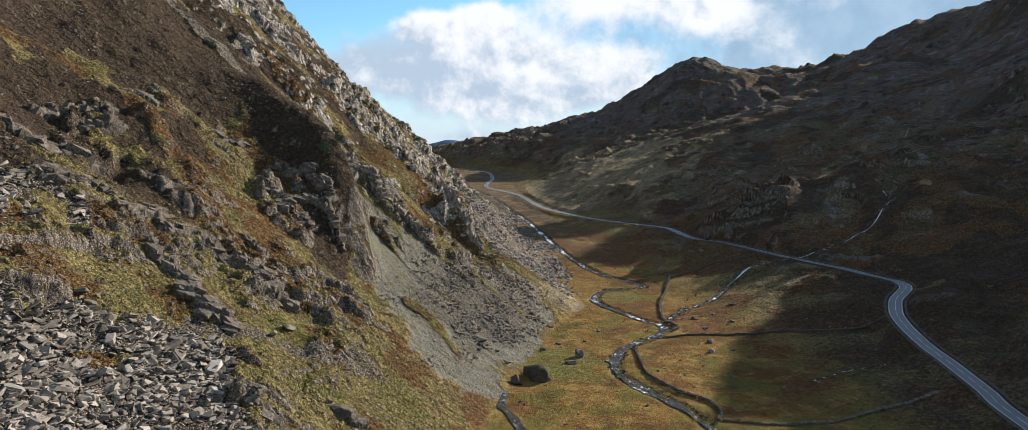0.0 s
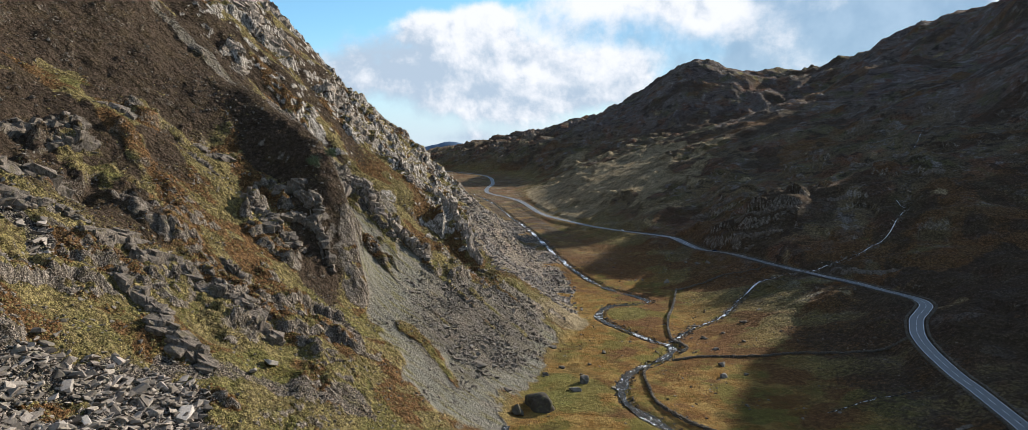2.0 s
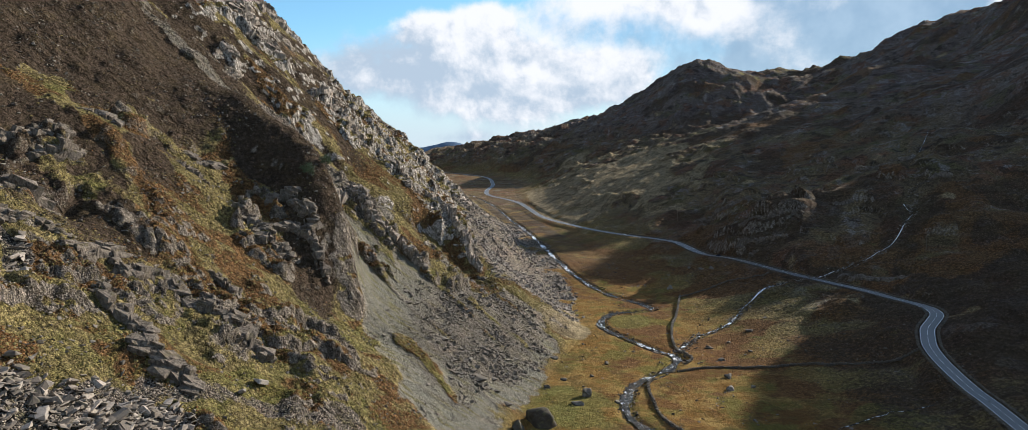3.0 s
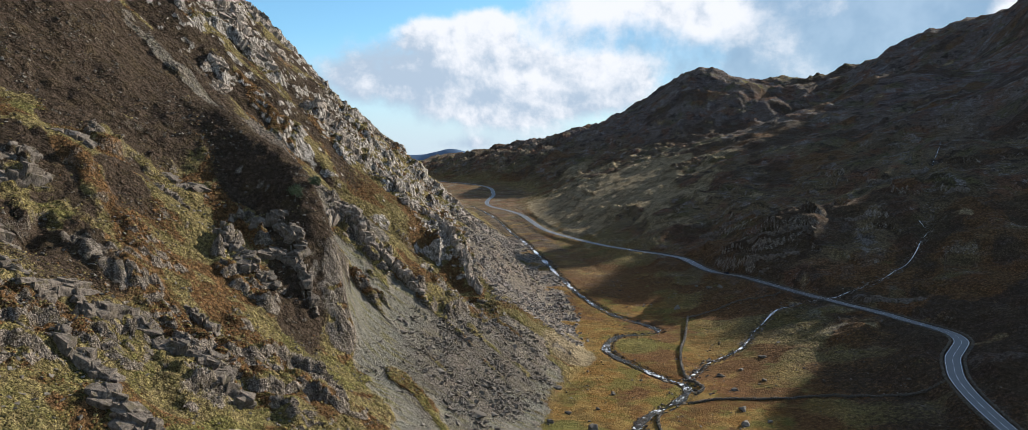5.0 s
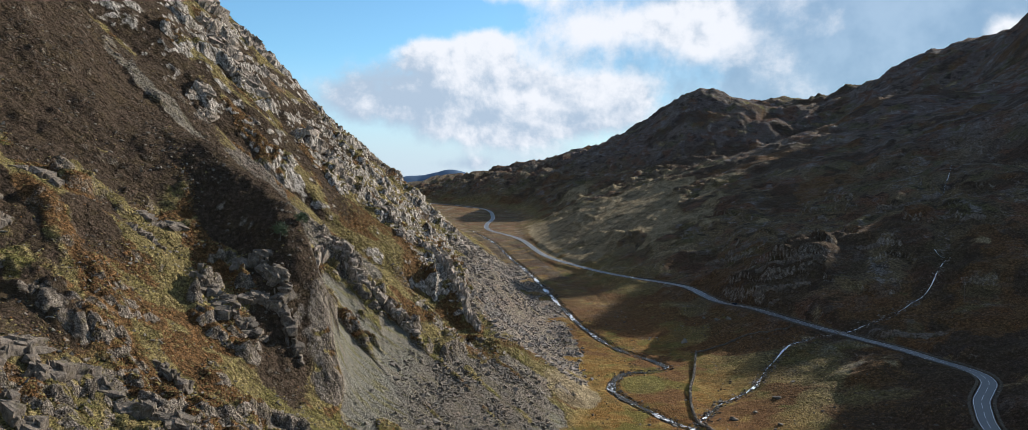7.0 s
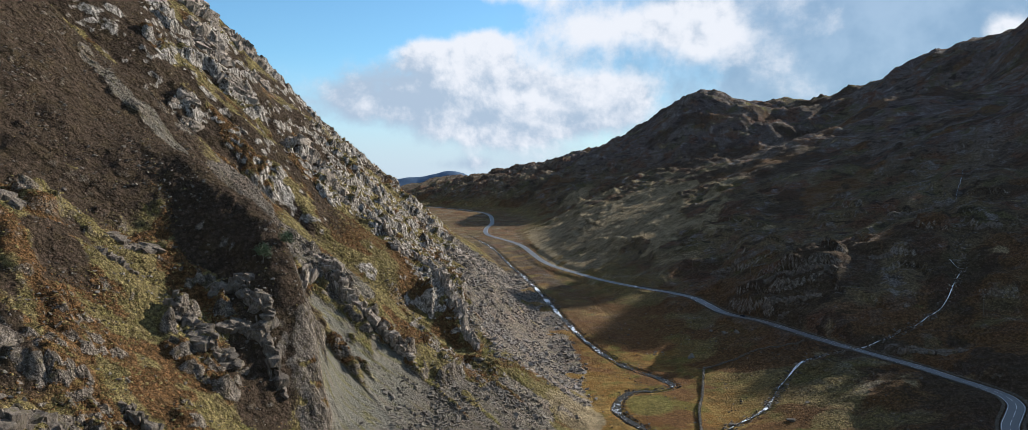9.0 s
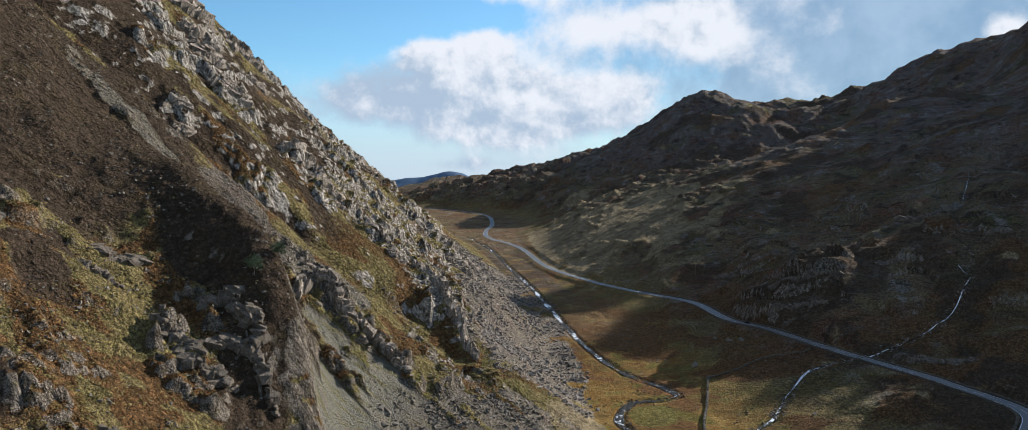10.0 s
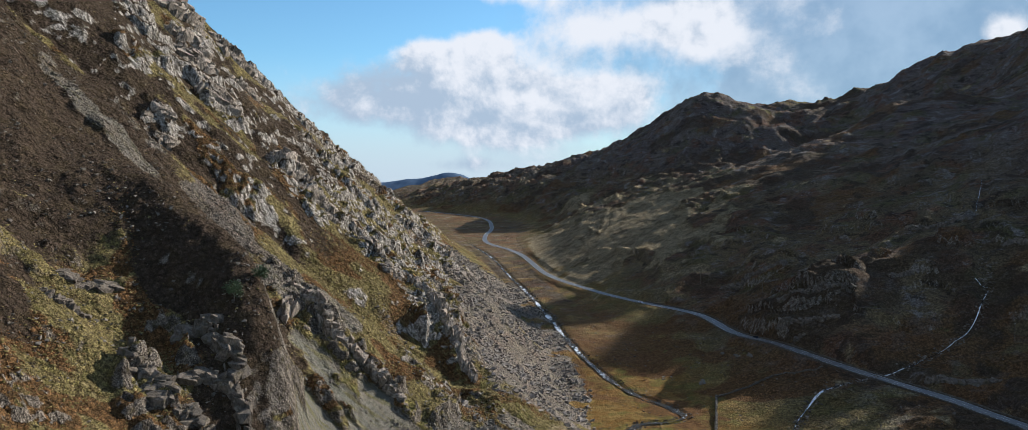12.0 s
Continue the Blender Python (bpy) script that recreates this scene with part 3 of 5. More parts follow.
MOSS_PATCHES = [(-148, 333, 12, 6, 10), (-162, 294, 9, 6, 0), (-55, 304, 5, 8, 0), (-62, 283, 10, 5, 20), (-77, 292, 6, 5, 0), (-12, 442, 6, 8, 0), (-40, 372, 4, 7, 40),
                (-135, 262, 9, 4, -10), (-152, 343, 9, 6, 0), (-100, 233, 6, 5, 0), (-70, 230, 12, 6, 20), (-86, 190, 9, 5, 20), (-60, 212, 10, 6, 20), (-80, 249, 8, 4, 0), (-33, 303, 13, 3, -43), (-9, 378, 11, 3, -5)]
SCREE_STREAKS = [([(-123, 288), (-112, 295), (-101, 303)], 6.5), ([(-140, 260), (-122, 268)], 4.0), ([(-153, 320), (-134, 332)], 4.5), ([(-62, 446), (-42, 427), (-24, 405)], 7.0),
                 ([(-92, 204), (-74, 222), (-52, 241)], 5.0), ([(-66, 276), (-56, 270)], 4.0)]
SLAB_RIB = [(-20, 444), (-27, 453), (-33, 463), (-40, 473), (-54, 484), (-80, 497), (-110, 505), (-140, 515)]
FAR_RIB = [(-8, 590), (-30, 615), (-52, 645), (-95, 690), (-140, 730)]


def road_height():
    """Stations of the road and their gentle heights."""
    pts = smooth_line(ROAD, 3.0)
    z = land(pts[:, 0], pts[:, 1])
    k = np.hanning(15)
    z = np.convolve(np.pad(z, 7, mode="edge"), k / k.sum(), mode="valid")
    return pts, z + 0.4


TURF = (493, 1580, 20, 50)   # a patch of short green turf in a hollow


def cover(x, y):
    """Shares of the ground's covers, and the raised forms of rock, at plan positions."""
    xf, xr = smooth_table(y, FOOT_LEFT), smooth_table(y, FOOT_RIGHT)
    s, r = xf - x, x - xr
    c = {}
    n1, n2, n3 = fbm(x / 26, y / 26, 4, 21), fbm(x / 11, y / 11, 4, 31), fbm(x / 60, y / 60, 3, 41)
    left, right = step(-4, 8, s), step(0, 40, r)
    # ribs and gullies that run straight down the upper hillside
    gully = ridged((x + 0.3 * y) / 150, (y - 0.18 * x) / 30 + 0.5 * fbm(x / 60, y / 60, 2, 105), 3, 103)
    c["gully"] = gully
    # the fan of scree under the gully, and the rubble at the foot further up the valley
    lo = smooth_table(x, [(-90, 352), (-77, 352), (-64, 319), (-56, 299), (-47, 283), (-35, 270), (-16, 262), (0, 282), (10, 310), (30, 380)])
    hi = smooth_table(x, [(-90, 372), (-77, 372), (-64, 370), (-53, 369), (-36, 377), (-22, 398), (-8, 414), (16, 428), (40, 436)])
    e = 8 * n2
    fan = step(-4, 10, y - lo + e) * step(0, 8, hi - y + e) * step(-84, -78, x) * step(-4, 6, s + e - 15 * step(385, 410, y))
    fan = fan * step(-0.42, -0.1, fbm((x * 0.94 - y * 0.34) / 45, (y * 0.94 + x * 0.34) / 9, 3, 57) + 0.005 * (x + 90) + 0.1)
    fan = fan * step(-0.25, 0.2, 0.8 * n2 + 0.5 * n1 + (y - lo) / 20 - 0.2)
    # tongues of turf on the fan
    fan = fan * (1 - 0.9 * step(5, 2, near_line(x, y, [(-43, 312), (-33, 304), (-22, 292)])[0] + 3.5 * n2)) * (1 - 0.8 * step(4, 1.5, near_line(x, y, [(-20, 380), (-8, 377), (3, 378)])[0] + 3.5 * n2))
    rubble = step(425, 470, y + 2 * e) * (1 - step(780, 900, y)) * step(-2, 8, s + 0.6 * e + 19 * step(470, 540, y) * (1 - step(760, 860, y))) * (1 - step(58, 80, s + 2 * e))
    rubble = rubble * step(-0.75, -0.4, n1 + 0.4 * n2)
    chute = step(0, 6, 7 + 8 * n1 - np.abs(y - 384 + 0.42 * (x + 77) + 14 * fbm(x / 40, y / 40, 2, 55)) + e) * step(78, 95, s) * (1 - step(170, 215, s))
    field = step(-5, 5, 196 + 0.5 * np.minimum(x + 92, 0) - 1.2 * np.maximum(x + 82, 0) - y + 12 * n1 + 9 * n2) * step(30, 42, s)
    field = np.maximum(field, step(0.35, 0.6, bump(x, y, -137, 207, 10, 15, -20) + 0.25 * n2)) * step(-0.35, -0.05, n2 + 0.6 * n1 + 0.8 * step(225, 165, y))
    patches = left * step(0.4, 0.65, fbm((x * 0.8 + y * 0.6) / 30, (y * 0.8 - x * 0.6) / 9, 4, 51)) * step(150, 180, y) * (1 - step(370, 400, y)) * step(20, 34, s) * (1 - step(120, 150, s))
    for line, half in SCREE_STREAKS:
        patches = np.maximum(0.7 * patches, step(half + 1, half - 3, near_line(x, y, line)[0] + 5 * n2))
    upper = step(520, 620, y) * step(60, 90, s) * step(0.0, 0.4, n1 - 0.3 * gully)
    shadow_crag = step(0.3, 0.6, bump(x, y, -66, 318, 9, 13, 0) + 0.15 * n1)
    patches = patches * (1 - shadow_crag)
    strip = step(8, 4, near_line(x, y, CHUTE)[0] + 4.5 * n2) * step(-0.9, -0.5, n1 + 0.3 * n2)
    c["strip"] = strip
    c["scree"] = np.clip(np.maximum.reduce([strip, fan, rubble, chute * 0.9, field, patches * 0.9, upper * 0.5]), 0, 1)
    c["fan"], c["field"] = fan, field
    # ribs of rock
    rib1, a1 = near_line(x, y, HEATHER_RIB)
    behind = y - smooth_table(x, HEATHER_RIB)
    c["behind"] = behind
    rib2, a2 = near_line(x, y, SLAB_RIB)
    rib3, a3 = near_line(x, y, FAR_RIB)
    u, v = (0.82 * x + 0.57 * y), (-0.57 * x + 0.82 * y)
    crag = step(0.0, 0.3, 0.75 - rib2 / 20 + 0.35 * n1) * step(0.02, 0.1, a2) * (0.6 + 0.4 * step(0.5, 0.3, a2)) + step(0.0, 0.3, 0.9 - rib3 / 24 + 0.4 * n1)
    crag = crag + step(9, 5, near_line(x, y, CRAG_BAND)[0] + 3 * n1)
    crag = crag + step(470, 520, y) * step(100, 135, s) * step(-0.1, 0.3, n3 + 0.3 * n1) + step(0.3, 0.7, bump(x, y, -92, 246, 14, 20, 40))
    for px, py, rx, ry, turn in ((-148, 252, 11, 34, 15), (-121, 259, 16, 7, 0), (-113, 496, 20, 15, 20), (-162, 512, 14, 20, 30), (-190, 552, 16, 22, 30), (-225, 612, 24, 30, 30),
                                 (-160, 439, 8, 12, 0), (-98, 298, 10, 12, 30), (-144, 302, 7, 9, 0), (-133, 323, 8, 6, 0), (-70, 487, 10, 9, 0), (-89, 297, 8, 8, 0)):
        crag = crag + step(0.35, 0.65, bump(x, y, px, py, rx, ry, turn) + 0.2 * n1)
    c["crag"] = np.clip(crag + 0.45 * shadow_crag, 0, 1)
    c["toe"] = np.clip(fan + rubble, 0, 1)
    c["knoll"] = step(0.35, 0.6, bump(x, y, 203, 584, 30, 16)) + step(0.35, 0.6, bump(x, y, 196, 672, 24, 18))
    heather = step(-0.1, 0.25, 0.9 - rib1 / 34 + 0.5 * n1) * step(-40, 20, 30 - behind) * step(-62, -76, x)
    heather = np.maximum(heather, step(95, 140, s + 20 * n1) * step(-0.35, 0.1, n3 + 0.6 * n2 + 0.2 + 0.6 * step(125, 165, s) - 1.0 * gully) * left)
    on_rib = step(0.0, 0.35, 1.0 - rib1 / 30 + 0.35 * n1) * step(-6, 2, 9 - behind) * step(-64, -74, x)
    on_rib = on_rib * (1 - strip)
    c["on_rib"] = on_rib
    c["scree"] = c["scree"] * (1 - on_rib)
    c["heather"] = np.maximum(np.clip(heather, 0, 1) * (1 - step(0.05, 0.3, c["scree"] - 0.4)), on_rib)
    bracken = step(0.16, 0.46, fbm(u / 22, v / 10, 4, 81) + 0.25 * n2 + 0.25 * step(100, 140, s) * gully) * left
    for px, py, rx, ry, turn in BRACKEN_PATCHES:
        bracken = np.maximum(bracken, step(0.3, 0.55, bump(x, y, px, py, rx, ry, turn) + 0.25 * n2))
    for line, half in BRACKEN_STREAKS:
        bracken = np.maximum(bracken, step(half + 1, half - 2, near_line(x, y, line)[0] + 4 * n2))
    red = step(-0.3, 0.1, bump(x, y, 300, 400, 130, 150) - 0.4 + 0.45 * n1) + step(-0.1, 0.15, bump(x, y, 146, 500, 46, 20, -20) - 0.36 + 0.16 * n1)
    red = red + step(0.15, 0.5, fbm(x / 90, y / 50, 4, 83)) * step(10, 60, r) + 0.7 * step(-0.1, 0.2, bump(x, y, 85, 600, 40, 60) - 0.4 + 0.4 * n1)
    c["bracken"] = np.clip(bracken + red, 0, 1)
    c["heather"] = np.maximum(c["heather"], 0.85 * step(30, 110, r) * step(-0.5, 0.1, n3 + 0.4 * n1 + 0.1))
    # darker heather over the shaded lower right deepens its shade in the colour
    c["heather"] = np.maximum(c["heather"], 0.5 * step(5, 45, r) * step(470, 370, y))
    c["heather"] = np.maximum(c["heather"], 0.6 * step(105, 160, x + 12 * n1) * step(440, 380, y) * step(-0.5, 0.0, n2 + 0.5 * n1 + 0.2))
    # dark heather on the valley floor, standing in for shade there
    c["heather"] = np.maximum(c["heather"], 0.75 * step(690, 760, y + 25 * n1) * step(1120, 1000, y) * (1 - left) * (1 - step(-6, 4, r)) * step(-0.6, -0.1, n2 + 0.5 * n1 + 0.2))
    # pale straw grass; near (100, 985) it also paints in the sun patch
    pale = step(0.15, 0.5, bump(x, y, 100, 985, 110, 190) + 0.35 * n1) * step(0, 20, r) + step(0.3, 0.6, fbm(x / 70, y / 90, 3, 85)) * step(1050, 1250, y) * (1 - step(1380, 1520, y)) * step(0, 40, r) * (1 - step(560, 680, x)) * (1 - step(0.2, 0.5, bump(x, y, 400, 1620, 190, 260)))
    apron = step(0.3, 0.65, bump(x, y, 26, 424, 15, 26, -20) + 0.25 * n1)
    pale = np.clip(pale + 0.8 * apron, 0, 1)
    c["bracken"], c["heather"] = c["bracken"] * (1 - 0.8 * pale), c["heather"] * (1 - np.where(r > 0, pale, 0))
    c["floor"] = (1 - left) * (1 - step(-10, 60, r))
    c["pale"], c["moor"] = pale, step(15, 80, r) * (1 - pale) * (1 - 0.55 * step(560, 420, y))
    across = (y - lo) / np.maximum(hi - lo, 5)
    c["gravel"] = fan * (1 - 0.8 * step(0.32, 0.6, across + 0.25 * n1 + 0.1 * n2) * step(-52, -30, x))
    c["coarse"] = fan - c["gravel"]
    c["gravel"] = np.maximum(c["gravel"], 0.35 * strip)
    c["moor"] = np.maximum(c["moor"], (0.45 * step(540, 660, y + 25 * n1) + 0.4 * step(880, 1040, y + 25 * n1)) * c["floor"] * (1 - pale))
    valley = step(470, 560, y + 25 * n1) * c["floor"]
    c["bracken"] = np.maximum(c["bracken"], 0.62 * valley * step(-0.5, 0.0, n2 + 0.5 * n1 + 0.15))
    moss = 0.85 * step(0.0, 0.5, fbm(x / 15, y / 20, 4, 91)) * left * (1 - 0.85 * step(85, 135, s)) + step(0.4, 0.7, bump(x, y, 20, 322, 26, 34) + 0.3 * n1)
    moss = moss + step(0.35, 0.7, bump(x, y, 165, 465, 26, 12) + 0.2 * n1) + step(0.3, 0.6, bump(x, y, 66, 452, 14, 16) + 0.2 * n1)
    moss = moss + 0.5 * step(0.0, 0.35, fbm(x / 38, y / 30, 4, 95)) * step(-5, 20, r) * step(150, 90, r) * step(640, 560, y)
    moss = moss + 0.55 * step(-0.1, 0.3, fbm(x / 26, y / 20, 4, 97)) * step(105, 150, x) * step(430, 370, y) * (1 - step(40, 80, r))
    moss = 0.8 * moss + 0.9 * step(6, 3, near_line(x, y, [(-80, 372), (-70, 367), (-58, 362)])[0] + 3 * n2)
    for px, py, rx, ry, turn in MOSS_PATCHES:
        moss = moss + step(0.3, 0.6, bump(x, y, px, py, rx, ry, turn) + 0.3 * n2)
    turf = step(0.4, 0.55, bump(x, y, *TURF) + 0.12 * n1)
    turf = np.maximum(turf, 0.8 * step(0.3, 0.6, bump(x, y, 690, 1750, 150, 150) + 0.25 * n3))
    c["moss"] = np.clip(moss + turf, 0, 1)
    c["moor"] = c["moor"] * (1 - 0.9 * turf)
    c["s"], c["r"], c["rib1"], c["a1"], c["rib2"], c["rib3"] = s, r, rib1, a1, rib2, rib3
    return c


def saw(q, edge=0.12):
    """Ledge and riser: a sharp step out, then a slow way back."""
    f = q - np.floor(q)
    return np.where(f < edge, step(0, edge, f), 1 - (f - edge) / (1 - edge))


def relief(x, y, c):
    """Height of the land with its ribs and gullies, and how far the rock stands out of it."""
    z = land(x, y)
    s, r = c["s"], c["r"]
    # the heather buttress: a broad face towards the way, a steep drop behind its crest
    crest = smooth_line(HEATHER_RIB, 1.0)[:, 0]
    rise = smooth_table(np.interp(c["a1"], np.linspace(0, 1, len(crest)), crest), RIB_RISE)
    z = z + rise * np.where(c["behind"] > 0, np.exp(-(c["rib1"] / 9) ** 2), np.exp(-(c["rib1"] / 21) ** 2))
    z = z + 3 * np.exp(-(c["rib2"] / 12) ** 2) + 6 * np.exp(-(c["rib3"] / 18) ** 2)
    u, v = (0.82 * x + 0.57 * y), (-0.57 * x + 0.82 * y)
    soft = (1 - 0.75 * c["on_rib"]) * (1 - c["fan"]) * (1 - 0.7 * c["field"]) * (1 - 0.6 * c["toe"])
    side = step(25, 60, s) * soft
    z = z + side * (3.2 * ridged(u / 62, v / 28, 3, 101) + 1.6 * fbm(x / 13, y / 13, 3, 111))
    z = z + 5 * step(85, 140, s) * c["gully"] * (1 - 0.6 * c["on_rib"])
    far = step(10, 90, r)
    z = z + far * (7 * ridged(x / 120, y / 80, 4, 121) + 2.2 * ridged(x / 42, y / 30, 3, 125) + 2.8 * fbm(x / 20, y / 20, 4, 131)) * (1 + 1.0 * step(900, 1500, y)) * (1 - 0.8 * bump(x, y, 100, 930, 110, 160))
    flat = 1 - np.maximum(step(0, 30, s), step(0, 60, r))
    z = z + (0.3 + 0.2 * flat) * fbm(x / 12, y / 12, 4, 141)
    # beds of rock: they dip away and down the slope, and break off in risers
    wob = fbm(x / 50, y / 50, 3, 145)
    broken = fbm(x / 34, y / 34, 3, 147)
    c["plain"] = step(95, 130, s) * step(470, 420, y)   # smooth heather slopes above the buttress
    crag = np.maximum(c["crag"], 0.9 * step(0.08, 0.4, broken) * (1 - 0.55 * c["plain"])) * side * (1 - 0.8 * step(-0.1, 0.3, c["heather"] - 0.3) * (1 - c["crag"]))
    bed = 0.42 * y + 0.76 * z - 0.12 * x
    h1 = 15 + 5 * step(380, 480, y)
    out = crag * (3.4 + 2.6 * step(400, 480, y)) * saw(bed / h1 + 0.9 * wob, 0.17) * step(-0.2, 0.2, fbm(u / 25, v / 18, 2, 149) + 0.1)
    out = out + crag * 0.9 * saw(bed / 5.5 + 1.1 * broken + 0.3 * fbm(x / 9, y / 9, 2, 155), 0.42)
    _, g1, k1 = worley(x / 9 + 0.3 * wob, y / 5 + 0.25 * x / 9, 151)
    _, g2, k2 = worley(x / 4.2, y / 2.1 + 0.3 * broken, 161)
    out = out + crag * (2.6 * k1 * (1 - np.exp(-g1 * 8)) + 1.6 * k2 * (1 - np.exp(-g2 * 6)) - 0.9 * np.exp(-g1 * 7))
    # outcrops of the far side
    knob = far * step(0.12, 0.36, fbm(x / 75, y / 60, 3, 157) + 0.15 * wob)
    knob = knob * (0.3 + 0.7 * step(450, 640, y)) + c["knoll"]
    grow = 1 + 0.9 * step(800, 1500, y)
    out = out + knob * (1 - 0.85 * step(750, 1200, y)) * (5.8 * saw((z + 0.1 * x) / (21 * grow) + 1.2 * wob, 0.16) + 0.9 * k1 + 1.2 * broken)
    out = out + 0.3 * c["scree"] * fbm(x / 2.2, y / 2.2, 2, 171) + 0.55 * c["heather"] * fbm(x / 2.8, y / 2.8, 3, 181) * (1 - step(0.3, 0.8, crag))
    out = out + 0.22 * fbm(x / 2.0, y / 2.0, 2, 191) * (1 - c["floor"])
    c["bare"] = np.clip(np.maximum(crag, knob), 0, 1)
    return z, out


def sink(x, y, z, out):
    """Cut the road's bench and the beds of the river and the stream into the land."""
    pts, rz = road_height()
    d, a = near_line(x, y, ROAD)
    k = 1 - step(4.2, 13, d)
    z = z + (np.interp(a, np.linspace(0, 1, len(rz)), rz) - 0.25 - z) * k
    d, a = near_line(x, y, RIVER)
    z = z - 0.9 * (1 - step(1.8, 5.0, d))
    out = out * (1 - k) * step(3, 8, d)
    d, a = near_line(x, y, STREAM)
    z = z - 0.9 * (1 - step(0.8, 4.5, d)) * (1 - k)
    return z, out * step(2, 7, d)


# ---- the ground: one sheet to the horizon ----
def spaced(*runs):
    """Coordinates from runs of (start, end, first step, last step)."""
    out = []
    for a, b, s0, s1 in runs:
        n = max(2, int(round((b - a) / ((s0 + s1) / 2))))
        t = np.arange(n) / n
        w = np.cumsum(np.concatenate([[0], s0 + (s1 - s0) * t]))
        out.append(a + (b - a) * w[:-1] / w[-1])
    return np.concatenate(out + [[runs[-1][1]]])


def mesh_from_grid(name, P, nx, ny, mat, smooth=True):
    i = np.arange(nx * ny).reshape(ny, nx)
    f = np.stack([i[:-1, :-1], i[:-1, 1:], i[1:, 1:], i[1:, :-1]], -1).reshape(-1, 4)
    me = bpy.data.meshes.new(name)
    me.vertices.add(len(P))
    me.vertices.foreach_set("co", P.astype(np.float32).ravel())
    me.loops.add(f.size)
    me.loops.foreach_set("vertex_index", f.astype(np.int32).ravel())
    me.polygons.add(len(f))
    me.polygons.foreach_set("loop_start", np.arange(0, f.size, 4, dtype=np.int32))
    me.update()
    if smooth:
        me.shade_smooth()
    me.materials.append(mat)
    return me


def build_ground():
    xs = spaced((-3200, -420, 160, 12), (-420, -215, 8, 1.1), (-215, 32, 0.76, 0.76), (32, 250, 1.0, 1.7), (250, 760, 2.0, 6), (760, 1250, 7, 18), (1250, 3600, 24, 170))
    ys = spaced((-700, 135, 60, 3), (135, 430, 0.86, 0.88), (430, 700, 0.9, 1.8), (700, 1150, 2, 4), (1150, 2000, 4.2, 9), (2000, 4950, 15, 110))
    X, Y = np.meshgrid(xs, ys)
    x, y = X.ravel(), Y.ravel()
    c = cover(x, y)
    z, out = relief(x, y, c)
    z, out = sink(x, y, z, out)
    # rock stands out of the slope, sideways as well as up
    left, right = step(0, 30, c["s"]), step(0, 60, c["r"])
    P = np.stack([x + (0.34 * left - 0.2 * right) * out, y - (0.2 * left + 0.15 * right) * out, z + 0.9 * out], 1)
    G = P.reshape(len(ys), len(xs), 3)
    n = np.cross(np.gradient(G, axis=1), np.gradient(G, axis=0))
    up = (n[..., 2] / np.maximum(np.linalg.norm(n, axis=2), 1e-9)).ravel()
    # steep ground is bare
    rough = 0.1 * fbm(x / 6, y / 6, 3, 201)
    hard = step(0.58, 0.42, up + rough) * left * step(20, 45, c["s"]) + 0.5 * step(0.66, 0.5, up + 1.6 * rough) * right
    hard = np.maximum(hard * (1 - 0.5 * c["plain"]), 0.6 * c["bare"] * left * step(0.2, 0.5, fbm(x / 8, y / 8, 3, 203)))
    c["rock"] = np.clip(hard, 0, 1) * (1 - 0.9 * c["fan"]) * (1 - 0.8 * c["on_rib"] * step(0.3, 0.45, up + rough)) * (1 - 0.7 * c["field"])
    c["moss"] = c["moss"] * step(0.55, 0.72, up + rough)
    me = mesh_from_grid("ground", P, len(xs), len(ys), MAT_GROUND)
    for name, keys in (("cover_a", ("rock", "scree", "heather")), ("cover_b", ("bracken", "moss", "floor")), ("cover_c", ("moor", "pale", "gravel"))):
        at = me.color_attributes.new(name, "FLOAT_COLOR", "POINT")
        at.data.foreach_set("color", np.stack([c[k] for k in keys] + [np.ones(len(x))], 1).astype(np.float32).ravel())
    ob = tagged(new("ground", me), "autumn mountain valley ground of rough grass, heather, scree and rock", "ground", kind="structure")
    c["up"] = up
    return ob, xs, ys, G, {k: np.asarray(v).reshape(len(ys), len(xs)) for k, v in c.items()}


ground, GRID_X, GRID_Y, GRID, COVER = build_ground()


def ground_at(x, y, table=None):
    """Heights of the finished ground (or another table on its grid) at plan positions."""
    x, y = np.atleast_1d(np.asarray(x, float)), np.atleast_1d(np.asarray(y, float))
    table = GRID[..., 2] if table is None else table
    i, j = np.clip(np.searchsorted(GRID_X, x) - 1, 0, len(GRID_X) - 2), np.clip(np.searchsorted(GRID_Y, y) - 1, 0, len(GRID_Y) - 2)
    p, q = (x - GRID_X[i]) / (GRID_X[i + 1] - GRID_X[i]), (y - GRID_Y[j]) / (GRID_Y[j + 1] - GRID_Y[j])
    return table[j, i] * (1 - p) * (1 - q) + table[j, i + 1] * p * (1 - q) + table[j + 1, i] * (1 - p) * q + table[j + 1, i + 1] * p * q


# ---- the road ----
def ribbon(name, pts, z, half, mat, offset=0.0, across=2):
    """A strip along stations, each with a level cross-section."""
    t = np.gradient(pts, axis=0)
    t /= np.linalg.norm(t, axis=1)[:, None]
    n = np.stack([t[:, 1], -t[:, 0]], 1)
    half = np.broadcast_to(half, (len(pts),))
    rows = []
    for k in np.linspace(-1, 1, across):
        q = pts + n * (offset + half * k)[:, None]
        rows.append(np.column_stack([q, z]))
    P = np.stack(rows, 1).reshape(-1, 3)
    return mesh_from_grid(name, P, across, len(pts), mat)


